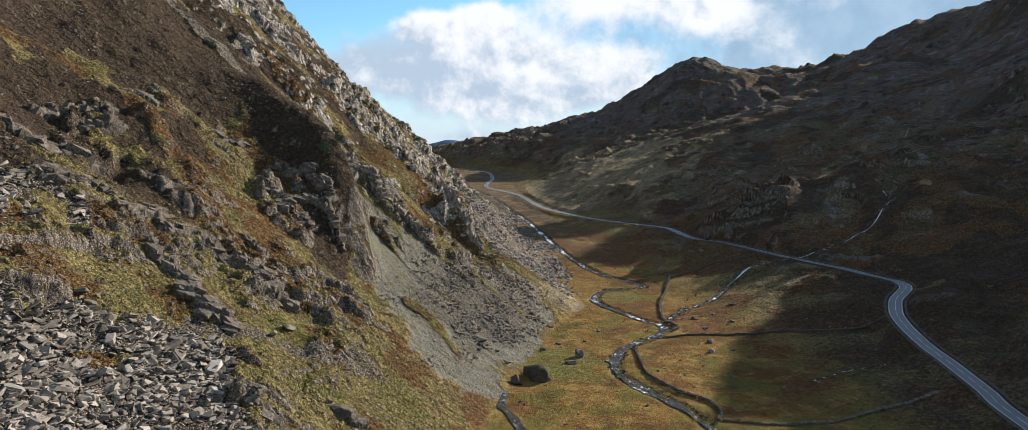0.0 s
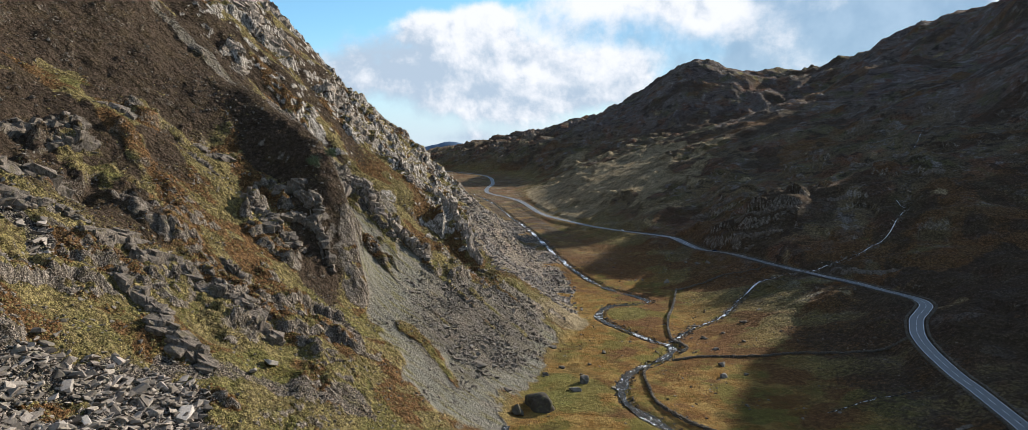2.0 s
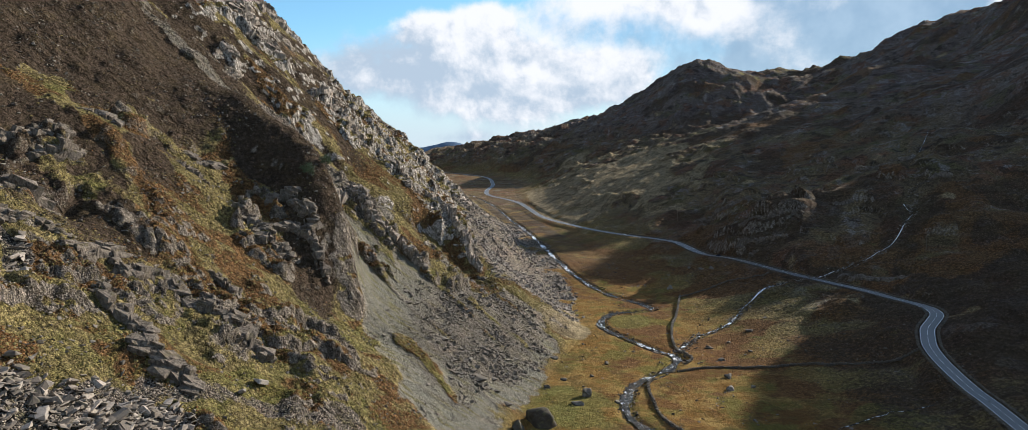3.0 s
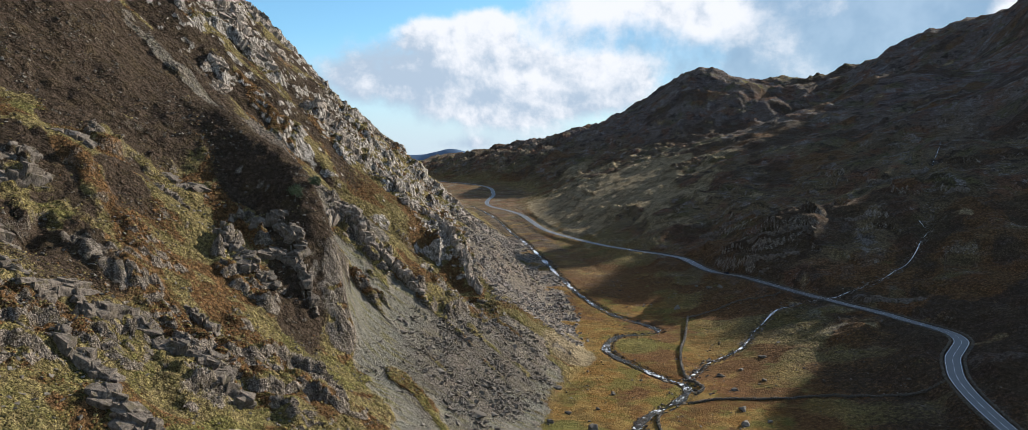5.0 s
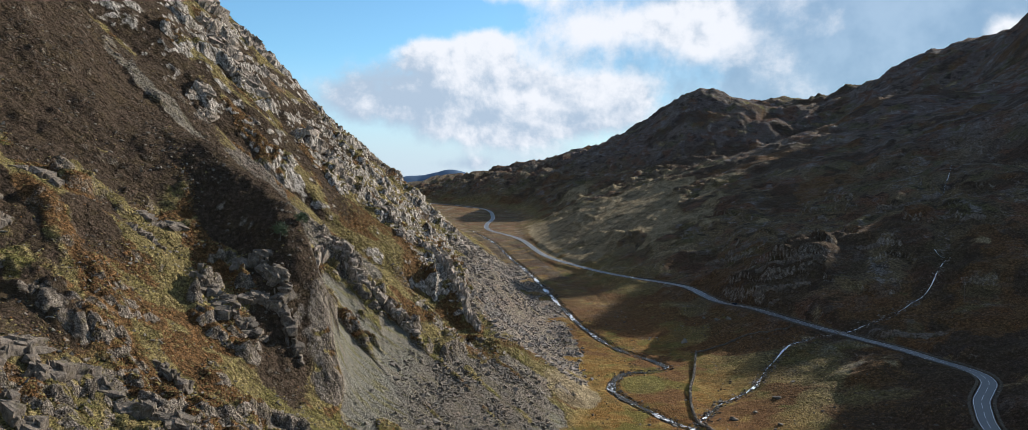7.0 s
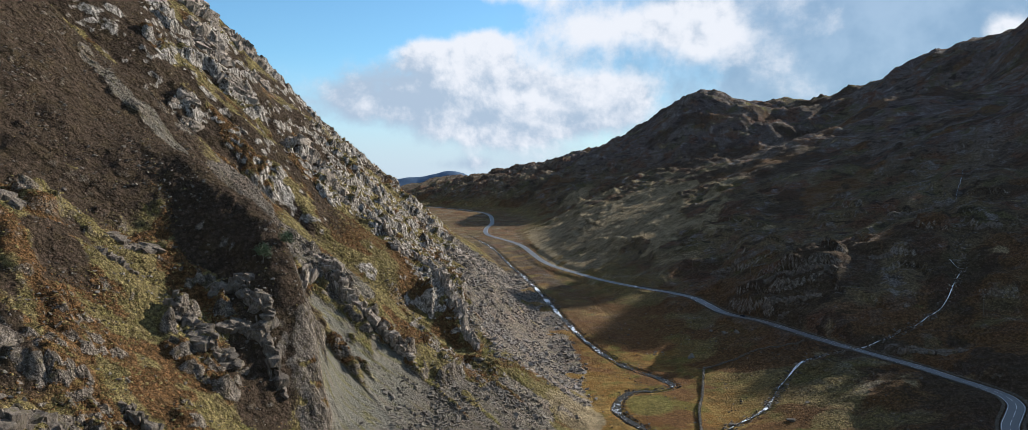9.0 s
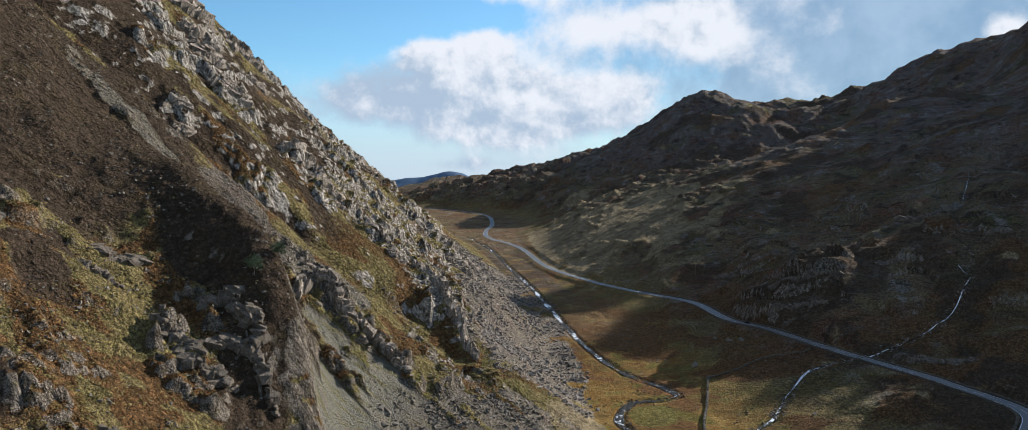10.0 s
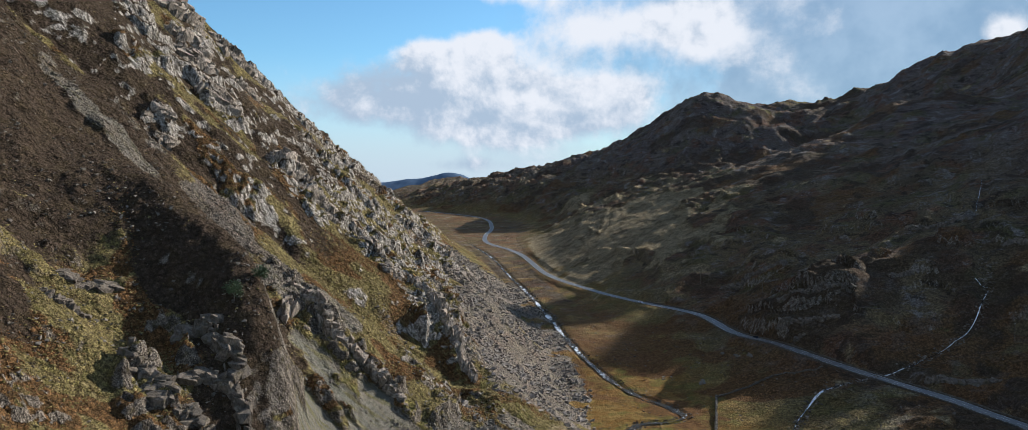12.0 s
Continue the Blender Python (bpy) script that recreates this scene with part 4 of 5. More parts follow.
def child(name, me, parent, label=""):
    ob = new(name, me)
    ob.parent = parent
    return tagged(ob, label) if label else ob


road_pts, road_z = road_height()
road = tagged(new("road", ribbon("road", road_pts, road_z, 3.3, MAT_ROAD, across=5)), "winding grey two-lane asphalt mountain road with white markings", "road", kind="structure")
for side in (-1, 1):
    child("edge_line", ribbon("edge_line", road_pts, road_z + 0.02, 0.07, MAT_PAINT, offset=side * 2.95), road, "continuous white edge line")
for k in range(40, min(len(road_pts) - 4, 420), 3):
    child("centre_dash", ribbon("centre_dash", road_pts[k:k + 3], road_z[k:k + 3] + 0.02, 0.07, MAT_PAINT), road)


# ---- water ----
def water(name, line, half, label, drop, lively, least=0.0):
    pts = smooth_line(line, 2.0)
    z = ground_at(pts[:, 0], pts[:, 1])
    k = np.hanning(9)
    z = np.convolve(np.pad(z, 4, mode="edge"), k / k.sum(), mode="valid") + drop
    h = half * (1 - 0.65 * np.linspace(0, 1, len(pts))) * (1 + 0.75 * fbm(np.arange(len(pts)) / 5.0, np.zeros(len(pts)), 3, 5))
    me = ribbon(name, pts, z, h, MAT_WATER, across=5)
    steep = np.clip(least + np.abs(np.gradient(z)) / 2.0 * lively + 0.2 * fbm(np.arange(len(pts)) / 9.0, np.zeros(len(pts)), 2, 6), 0, 1)
    at = me.attributes.new("rapid", "FLOAT", "POINT")
    at.data.foreach_set("value", np.repeat(steep, 5).astype(np.float32))
    return tagged(new(name, me), label, "river", kind="structure")


river = water("river", RIVER, 2.6, "shallow stony river with white riffles winding over the valley floor", 0.55, 3.6)
stream = water("stream", STREAM[:15], 0.65, "white tumbling hill stream running under the road", 0.6, 0.6, 0.2)


# ---- stones ----
def stone_shape(seed, flat=1.0, points=11):
    """Corners and faces of one angular stone, about one metre across."""
    rng = random.Random(seed)
    bm = bmesh.new()
    for _ in range(points):
        d = Vector((rng.gauss(0, 1), rng.gauss(0, 1), rng.gauss(0, 1))).normalized()
        d = Vector((math.copysign(abs(d.x) ** 0.42, d.x), math.copysign(abs(d.y) ** 0.42, d.y), math.copysign(abs(d.z) ** 0.42, d.z)))
        bm.verts.new((d.x * 0.46, d.y * 0.34, d.z * 0.32 * flat))
    hull = bmesh.ops.convex_hull(bm, input=bm.verts)
    bmesh.ops.delete(bm, geom=list({g for g in hull["geom_interior"] + hull["geom_unused"] if isinstance(g, bmesh.types.BMVert)}), context="VERTS")
    bmesh.ops.triangulate(bm, faces=bm.faces)
    bm.verts.index_update()
    v = np.array([q.co[:] for q in bm.verts])
    f = np.array([[q.index for q in p.verts] for p in bm.faces])
    bm.free()
    return v, f


STONES = [stone_shape(k, 0.34 + 0.62 * (k % 4) / 3, 9 + k % 5) for k in range(16)]


def turns(rng, n, tilt):
    """Random turning matrices: free about the upright, tilted up to so many degrees."""
    a, b, c = rng.uniform(0, 2 * np.pi, n), np.radians(tilt) * rng.normal(0, 0.6, n), np.radians(tilt) * rng.normal(0, 0.6, n)
    ca, sa, cb, sb, cc, sc = np.cos(a), np.sin(a), np.cos(b), np.sin(b), np.cos(c), np.sin(c)
    o, l = np.zeros(n), np.ones(n)
    rz = np.stack([ca, -sa, o, sa, ca, o, o, o, l], 1).reshape(n, 3, 3)
    ry = np.stack([cb, o, sb, o, l, o, -sb, o, cb], 1).reshape(n, 3, 3)
    rx = np.stack([l, o, o, o, cc, -sc, o, sc, cc], 1).reshape(n, 3, 3)
    return ry @ rx @ rz


def tri_mesh(name, v, f, mat):
    me = bpy.data.meshes.new(name)
    me.vertices.add(len(v))
    me.vertices.foreach_set("co", v.astype(np.float32).ravel())
    me.loops.add(f.size)
    me.loops.foreach_set("vertex_index", f.astype(np.int32).ravel())
    me.polygons.add(len(f))
    me.polygons.foreach_set("loop_start", np.arange(0, f.size, 3, dtype=np.int32))
    me.update()
    me.shade_flat()
    me.materials.append(mat)
    return me


def many(name, shapes, rng, places, sizes, tilt, mat, squash=(1.0, 1.0)):
    """One mesh of many small pieces."""
    vs, fs, base = [], [], 0
    kind = rng.integers(0, len(shapes), len(places))
    for k, (v, f) in enumerate(shapes):
        at = np.flatnonzero(kind == k)
        if not len(at):
            continue
        shape = rng.uniform(0.7, 1.3, (len(at), 1, 3)) * np.array([1, 1, 1.0])
        shape[..., 2] *= rng.uniform(*squash, (len(at), 1))
        p = (v[None] * shape * sizes[at][:, None, None]) @ turns(rng, len(at), tilt).transpose(0, 2, 1) + places[at][:, None]
        vs.append(p.reshape(-1, 3))
        fs.append((f[None] + base + (np.arange(len(at)) * len(v))[:, None, None]).reshape(-1, 3))
        base += len(at) * len(v)
    return tri_mesh(name, np.vstack(vs), np.vstack(fs), mat)


def scatter(rng, n, weight, region):
    """Random places on the ground, thicker where the weight is greater, within a stretch of the plan (x0, x1, y0, y1)."""
    x0, x1, y0, y1 = region
    i0, i1, j0, j1 = *np.searchsorted(GRID_X, (x0, x1)), *np.searchsorted(GRID_Y, (y0, y1))
    area = np.outer(np.diff(GRID_Y[j0:j1 + 1]), np.diff(GRID_X[i0:i1 + 1]))
    w = (np.clip(weight[j0:j1, i0:i1], 0, None) * area).ravel()
    cell = rng.choice(len(w), n, p=w / w.sum())
    j, i = cell // (i1 - i0) + j0, cell % (i1 - i0) + i0
    a, b = rng.random((n, 1)), rng.random((n, 1))
    return GRID[j, i] * (1 - a) * (1 - b) + GRID[j, i + 1] * a * (1 - b) + GRID[j + 1, i] * (1 - a) * b + GRID[j + 1, i + 1] * a * b


def sizes_of(rng, n, small, large, power=2.5):
    return small + (large - small) * rng.random(n) ** power


rng = np.random.default_rng(7)


def stone_stuff(name, n, weight, region, small, large, label, power=2.5, tilt=35, mat=None, squash=(0.6, 1.1)):
    p = scatter(rng, n, weight, region)
    s = sizes_of(rng, n, small, large, power)
    p[:, 2] += 0.12 * s
    me = many(name, STONES, rng, p, s, tilt, mat or MAT_STONE, squash)
    return tagged(new(name, me), label, "stones", kind="stuff")


clump = np.clip(fbm(*[g.ravel() for g in np.meshgrid(GRID_X / 9, GRID_Y / 9)], 3, 301).reshape(COVER["s"].shape) + 0.55, 0.02, None)
stone_stuff("boulder_scree", 18000, COVER["field"] * (0.15 + clump), (-190, -40, 140, 262), 0.3, 4.0, "pile of angular grey slate blocks on the hillside", 5.0, squash=(0.35, 0.8))
stone_stuff("scree", 7500, COVER["gravel"] * (0.5 + clump), (-90, 45, 255, 440), 0.1, 0.45, "grey fan of loose small scree under the gully", 4.0, mat=MAT_SCREE)
lower_fan = COVER["coarse"] * (0.1 + clump ** 2)
stone_stuff("coarse_scree", 7500, lower_fan, (-60, 30, 270, 430), 0.3, 2.8, "coarse brown blocks at the foot of the scree", 6.0, mat=MAT_SCREE)
stone_stuff("rubble", 9000, np.clip(COVER["scree"] - COVER["fan"], 0, 1) * clump, (-70, 60, 400, 900), 0.6, 3.6, "jumbled grey rubble along the foot of the slope", 2.5, mat=MAT_RUBBLE)
stone_stuff("loose_stones", 24000, np.clip(COVER["scree"] - COVER["fan"] - COVER["field"], 0.2, 1) * (COVER["s"] > 15) * clump, (-215, 20, 150, 420), 0.2, 1.7, "loose grey stones strewn over the grassy slope", 4.5, mat=MAT_SCREE)


def part(name, me, parent, label=""):
    ob = new(name, me)
    ob.parent = parent
    return tagged(ob, label) if label else ob


# ---- outcrops of rock that stand out of the slope ----
def slab_shape(seed):
    """A split block of rock with a few broken corners."""
    r = random.Random(seed)
    bm = bmesh.new()
    for sx in (-1, 1):
        for sy in (-1, 1):
            for sz in (-1, 1):
                for _ in range(2):
                    bm.verts.new((sx * (0.5 - r.uniform(0, 0.4)), sy * (0.5 - r.uniform(0, 0.4)), sz * (0.5 - r.uniform(0, 0.42))))
    hull = bmesh.ops.convex_hull(bm, input=bm.verts)
    bmesh.ops.delete(bm, geom=list({g for g in hull["geom_interior"] + hull["geom_unused"] if isinstance(g, bmesh.types.BMVert)}), context="VERTS")
    bmesh.ops.triangulate(bm, faces=bm.faces)
    bm.verts.index_update()
    v, f = np.array([q.co[:] for q in bm.verts]), np.array([[q.index for q in p.verts] for p in bm.faces])
    bm.free()
    return v, f


SLABS = {mat: [tri_mesh("block", *slab_shape(40 + k), mat) for k in range(12)] for mat in (MAT_ROCK, MAT_CRAG)}


def outcrop(x, y, length, height, label, strike=65.0, group="crags of the hillside", mat=MAT_ROCK):
    """A broken face of upright jointed blocks along the beds, set into the slope."""
    n = max(14, int(length * 2.4))
    c, s = math.cos(radians(strike)), math.sin(radians(strike))
    crag = tagged(new("rock_outcrop"), label, "rock outcrop", group)
    crag.location = (x, y, float(ground_at(x, y)[0]))
    back = Matrix.Translation(-crag.location)
    lean, dip = rng.normal(12, 4), rng.normal(16, 5)
    for k in range(n):
        along, depth = ((k + rng.random()) / n - 0.5) * length, rng.normal(0, 0.07) * length
        px, py = x + c * along - s * depth, y + s * along + c * depth
        w = rng.uniform(0.55, 1.8) ** 1.5 * (0.75 + 0.09 * length)
        h = height * rng.uniform(0.55, 1.1) * (1 - 0.45 * (2 * along / length) ** 2)
        turn = pose(px, py, float(ground_at(px, py)[0]) - 0.04 * h, lean + rng.normal(0, 7), dip + rng.normal(0, 7), strike + rng.normal(0, 14))
        block = part("block", SLABS[mat][rng.integers(12)], crag)
        block.matrix_local = back @ turn @ Matrix.Diagonal((w * rng.uniform(1.0, 1.7), w * rng.uniform(0.7, 1.1), h, 1))
    return crag


def rock_band(line, height, label, mat=MAT_ROCK):
    """A broken cliff along a bed: uneven outcrops with gaps between them."""
    pts = smooth_line(line, 8.0)
    for a, b in zip(pts[:-1], pts[1:]):
        d = b - a
        if rng.random() < 0.88:
            x, y = (a + b) / 2 + rng.normal(0, 1.6, 2)
            outcrop(x, y, float(np.hypot(*d)) * rng.uniform(0.9, 1.4), height * rng.uniform(0.8, 1.5), label, math.degrees(math.atan2(d[1], d[0])) + rng.normal(0, 16), mat=mat)


for line, height in [([(-116, 233), (-108, 241), (-100, 243), (-92, 245), (-84, 246), (-74, 247)], 6.5), ([(-98, 213), (-93, 215), (-86, 216)], 4.5), ([(-113, 221), (-108, 224), (-100, 226)], 4.5),
                     ([(-75, 192), (-69, 193), (-63, 190)], 5), ([(-55, 209), (-46, 212)], 4), ([(-142, 217), (-133, 226), (-124, 233)], 4), ([(-126, 230), (-117, 239)], 4),
                     ([(-98, 262), (-90, 266), (-82, 266)], 4.5), ([(-104, 300), (-96, 299), (-86, 297)], 5), ([(-96, 318), (-88, 318), (-78, 316)], 5),
                     ([(-92, 309), (-85, 311), (-74, 305)], 5)]:
    rock_band(line, height, "dark broken outcrop of brown rock on the grassy slope")
for line, height in [([(-157, 223), (-150, 232), (-141, 240)], 6.5), ([(-153, 256), (-148, 263), (-143, 270)], 5), ([(-150, 289), (-145, 291), (-138, 292)], 5),
                     ([(-164, 249), (-159, 261), (-148, 274)], 4.5), ([(-134, 293), (-127, 305), (-119, 320)], 4.5)]:
    rock_band(line, height, "long brown rock ledge among the heather")
for x, y, length, height in [(-82, 385, 9, 8), (-76, 382, 10, 9), (-70, 379, 11, 10), (-64, 377, 11, 11), (-57, 376, 11, 10), (-50, 375, 10, 8), (-45, 373, 8, 6), (-70, 487, 12, 9), (-64, 478, 9, 7), (-80, 492, 12, 9)]:
    outcrop(x, y, length, height, "steep pale grey crag above the scree", -18, mat=MAT_CRAG)
for x, y, length, height in [(-23, 446, 11, 9), (-27, 452, 14, 11), (-32, 460, 16, 12), (-38, 468, 16, 12), (-45, 477, 15, 11), (-53, 484, 13, 9)]:
    outcrop(x, y, length, height, "long smooth slab of pale grey rock above the rubble", 125, mat=MAT_CRAG)
for x, y, length, height in [(-113, 495, 22, 13), (-104, 491, 20, 12), (-121, 499, 20, 13), (-97, 487, 12, 7), (-126, 505, 14, 8), (-159, 507, 20, 13), (-166, 518, 20, 13), (-174, 532, 22, 14), (-187, 546, 24, 15),
                             (-196, 560, 24, 15), (-210, 585, 24, 14), (-226, 610, 28, 16), (-240, 640, 28, 16), (-214, 662, 24, 14), (-200, 640, 22, 12), (-180, 600, 20, 10), (-160, 440, 11, 5), (-155, 436, 9, 5), (-36, 626, 16, 8), (-48, 642, 18, 10), (-37, 700, 16, 8), (-22, 600, 12, 6), (-60, 660, 16, 9)]:
    outcrop(x, y, length, height, "pale sunlit crag high on the hillside", 50, mat=MAT_CRAG)
outcrop(-84, 372, 8, 14, "tall pale slab standing at the edge of the heather buttress", 75, mat=MAT_CRAG)
for x, y, length, height in [(178, 586, 12, 5), (188, 583, 13, 6), (199, 578, 13, 6), (209, 571, 11, 5), (170, 564, 11, 5), (180, 557, 12, 6), (190, 549, 11, 5), (172, 549, 7, 3), (166, 677, 12, 8), (176, 672, 13, 10),
                             (186, 667, 14, 10), (197, 661, 12, 8), (210, 468, 11, 5), (220, 465, 12, 5), (230, 462, 11, 5), (246, 574, 12, 5), (298, 652, 14, 7), (308, 640, 14, 7), (318, 630, 12, 6), (330, 642, 14, 7), (314, 567, 12, 5)]:
    outcrop(x, y, length, height, "shaded grey rock step on the far hillside", -30, "rock steps of the far side")


# ---- heather, bracken and grass tussocks ----
def tuft_shape(seed):
    """A low ragged dome of leaves."""
    r = random.Random(seed)
    v = [(0, 0, 0.42 + r.uniform(-0.1, 0.15))]
    for ring, (rad, z, n) in enumerate(((0.3, 0.3, 5), (0.52, -0.08, 6))):
        for k in range(n):
            a = 2 * math.pi * (k + 0.5 * ring + r.uniform(-0.25, 0.25)) / n
            v.append((math.cos(a) * rad * r.uniform(0.8, 1.25), math.sin(a) * rad * r.uniform(0.8, 1.25), z + r.uniform(-0.12, 0.12)))
    f = [(0, 1 + k, 1 + (k + 1) % 5) for k in range(5)]
    for k in range(5):
        f += [(1 + k, 6 + k, 6 + (k + 1) % 6), (1 + k, 6 + (k + 1) % 6, 1 + (k + 1) % 5)]
    return np.array(v), np.array(f)


TUFTS = [tuft_shape(k) for k in range(6)]


def tufts(name, n, weight, region, small, large, mat, label):
    p = scatter(rng, n, weight, region)
    me = many(name, TUFTS, rng, p, sizes_of(rng, n, small, large, 1.8), 25, mat, (0.6, 1.0))
    me.shade_smooth()
    return tagged(new(name, me), label, "plants", kind="stuff")


open_ground = (1 - step(0.2, 0.6, COVER["scree"])) * (1 - step(0.3, 0.7, COVER["rock"])) * step(10, 25, COVER["s"])
tufts("heather", 30000, COVER["heather"] * open_ground * (0.2 + clump), (-230, 10, 150, 640), 0.3, 0.95, MAT_LING, "dark brown clumps of heather on the steep slope")
tufts("dead_bracken", 14000, COVER["bracken"] * open_ground * (1 - COVER["heather"]) * (0.1 + clump), (-215, 20, 150, 600), 0.3, 0.95, MAT_FERN, "rust-brown dead bracken on the slope")
tufts("grass_tussocks", 26000, open_ground * (1 - 0.97 * COVER["heather"]) * (0.1 + clump), (-215, 30, 145, 560), 0.3, 1.0, MAT_TUFT, "dry yellow grass tussocks on the slope")


# ---- single blocks of the near boulder pile, each one its own ----
STONE_MESHES = [tri_mesh("block", v, f, MAT_STONE) for v, f in STONES]
pile = tagged(new("boulder_pile"), "heap of large angular slate blocks on the steep slope", "boulders")
spots = scatter(rng, 300, COVER["field"] * clump, (-135, -60, 150, 205))
spots = spots[np.argsort(spots[:, 1])]
for k, p in enumerate(spots):
    size = 0.8 + 3.2 * rng.random() ** 3.6
    block = part("block", STONE_MESHES[k % len(STONE_MESHES)], pile)
    block.matrix_world = pose(*p, rng.normal(0, 22), rng.normal(-20, 22), rng.uniform(0, 360)) @ Matrix.Diagonal((size * rng.uniform(1.0, 1.8), size, size * rng.uniform(0.3, 0.65), 1))
    block.location.z += 0.15 * size


# ---- the largest blocks on the boulder field ----
PALE_BLOCKS = [tri_mesh("boulder", *stone_shape(60 + k, 0.75, 14), MAT_RUBBLE) for k in range(5)]
for k, (x, y, size) in enumerate([(-98, 169, 4.6), (-92, 193, 4.2), (-81, 193, 5.2), (-95, 176, 2.8), (-106, 151, 3.8), (-100, 158, 4.4), (-88, 184, 3.6), (-107, 161, 3.8), (-120, 171, 3.2),
                                  (-111, 180, 3.0), (-102, 181, 3.8), (-112, 164, 3.4), (-77, 185, 3.8), (-73, 232, 4.4), (-75, 223, 3.2)]):
    block = new("boulder", PALE_BLOCKS[k % 5])
    block.matrix_world = pose(x, y, float(ground_at(x, y)[0]) + 0.22 * size, 8 * (k % 3) - 8, -22, 47 * k) @ Matrix.Diagonal((size * 1.35, size, size * 0.75, 1))
    tagged(block, "large pale angular block among the slate rubble", "boulder", "large blocks of the boulder field")


# ---- boulders on the meadow and the slopes ----
def boulder_mesh(seed, mat, cuts=13):
    """A weathered boulder: a rough ball cut by a few planes, its edges worn."""
    r = random.Random(seed)
    bm = bmesh.new()
    bmesh.ops.create_icosphere(bm, subdivisions=4, radius=0.6)
    for _ in range(cuts):
        n = Vector((r.gauss(0, 1), r.gauss(0, 1), r.gauss(0.2, 0.8))).normalized()
        far = r.uniform(0.26, 0.44)
        for v in bm.verts:
            over = v.co.dot(n) - far
            if over > 0:
                v.co -= n * over * 0.92
    for v in bm.verts:
        v.co += v.co.normalized() * (0.11 * noise.noise(v.co * 2.6 + Vector((seed, 0, 0))) + 0.035 * noise.noise(v.co * 9 + Vector((0, seed, 0))))
    me = bpy.data.meshes.new("boulder")
    bm.to_mesh(me)
    bm.free()
    me.shade_smooth()
    me.materials.append(mat)
    return me


MAT_BOULDER = stone_material("mossy boulder", (0.060, 0.050, 0.038), (0.15, 0.128, 0.095), 0.75)
BOULDERS = [boulder_mesh(k, MAT_BOULDER if k < 2 else MAT_SCREE) for k in range(8)]


def boulder(x, y, size, shape, label, flat=0.7, turn=0.0):
    ob = new("boulder", BOULDERS[shape])
    ob.matrix_world = pose(x, y, float(ground_at(x, y)[0]) + 0.16 * size * flat, 0, 0, turn) @ Matrix.Diagonal((size, size * 0.8, size * flat, 1))
    return tagged(ob, label, "boulder", "boulders on the valley floor")


boulder(9, 302, 14.0, 1, "huge dark mossy boulder standing on green turf", 0.6, 130)
boulder(1, 296, 7.0, 0, "dark mossy boulder beside the huge one", 0.7, 70)
boulder(30, 330, 5.2, 2, "upright grey boulder on the valley meadow", 0.95, 40)
for x, y, size in ((-15, 318, 8.5), (-46, 339, 4.0), (-30, 330, 4.5), (-25, 319, 3.5), (0, 355, 4.0), (-43, 343, 3.0), (-9, 326, 4.0), (-3, 312, 4.5)):
    boulder(x, y, size, 4, "long brown block lying on the scree", 0.4, 125)
boulder(26, 321, 5.5, 3, "low flat grey boulder on the valley meadow", 0.45, 10)
for k, (x, y, size) in enumerate([(22, 351, 4.0), (19, 378, 4.5), (44, 373, 3.4), (42, 323, 3.0), (71, 391, 4.4), (100, 399, 5.0), (97, 353, 4.6), (93, 337, 5.0),
                                  (127, 418, 5.0), (101, 423, 4.0), (101, 378, 4.2), (107, 527, 5.5), (112, 405, 3.0), (92, 410, 2.6), (118, 388, 3.0),
                                  (104, 340, 3.0), (84, 425, 2.2), (60, 392, 2.4), (35, 355, 2.6), (14, 340, 3.6), (140, 432, 3.2), (134, 552, 4.5), (128, 560, 3.8), (141, 548, 5.0)]):
    boulder(x, y, size, 2 + k % 6, "weathered grey boulder lying in the rough grass", 0.38 + 0.07 * (k % 4), 37 * k)
meadow = (1 - step(-10, 4, COVER["s"])) * (1 - step(60, 110, COVER["r"])) * clump**3
stone_stuff("meadow_stones", 1500, meadow, (-10, 230, 240, 700), 0.4, 1.8, "grey stones scattered through the meadow grass", 3.0)
bank = np.exp(-((near_line(*[g.ravel() for g in np.meshgrid(GRID_X, GRID_Y)], RIVER)[0].reshape(clump.shape) - 2.4) / 1.1) ** 2)
stone_stuff("river_stones", 3000, bank, (-20, 100, 230, 800), 0.3, 1.7, "wet stones along the banks of the river", 2.5)
bank = np.exp(-((near_line(*[g.ravel() for g in np.meshgrid(GRID_X, GRID_Y)], STREAM)[0].reshape(clump.shape) - 1.2) / 1.6) ** 2)
stone_stuff("stream_stones", 1500, bank, (80, 300, 390, 570), 0.4, 2.0, "stones heaped along the bed of the hill stream", 2.5)


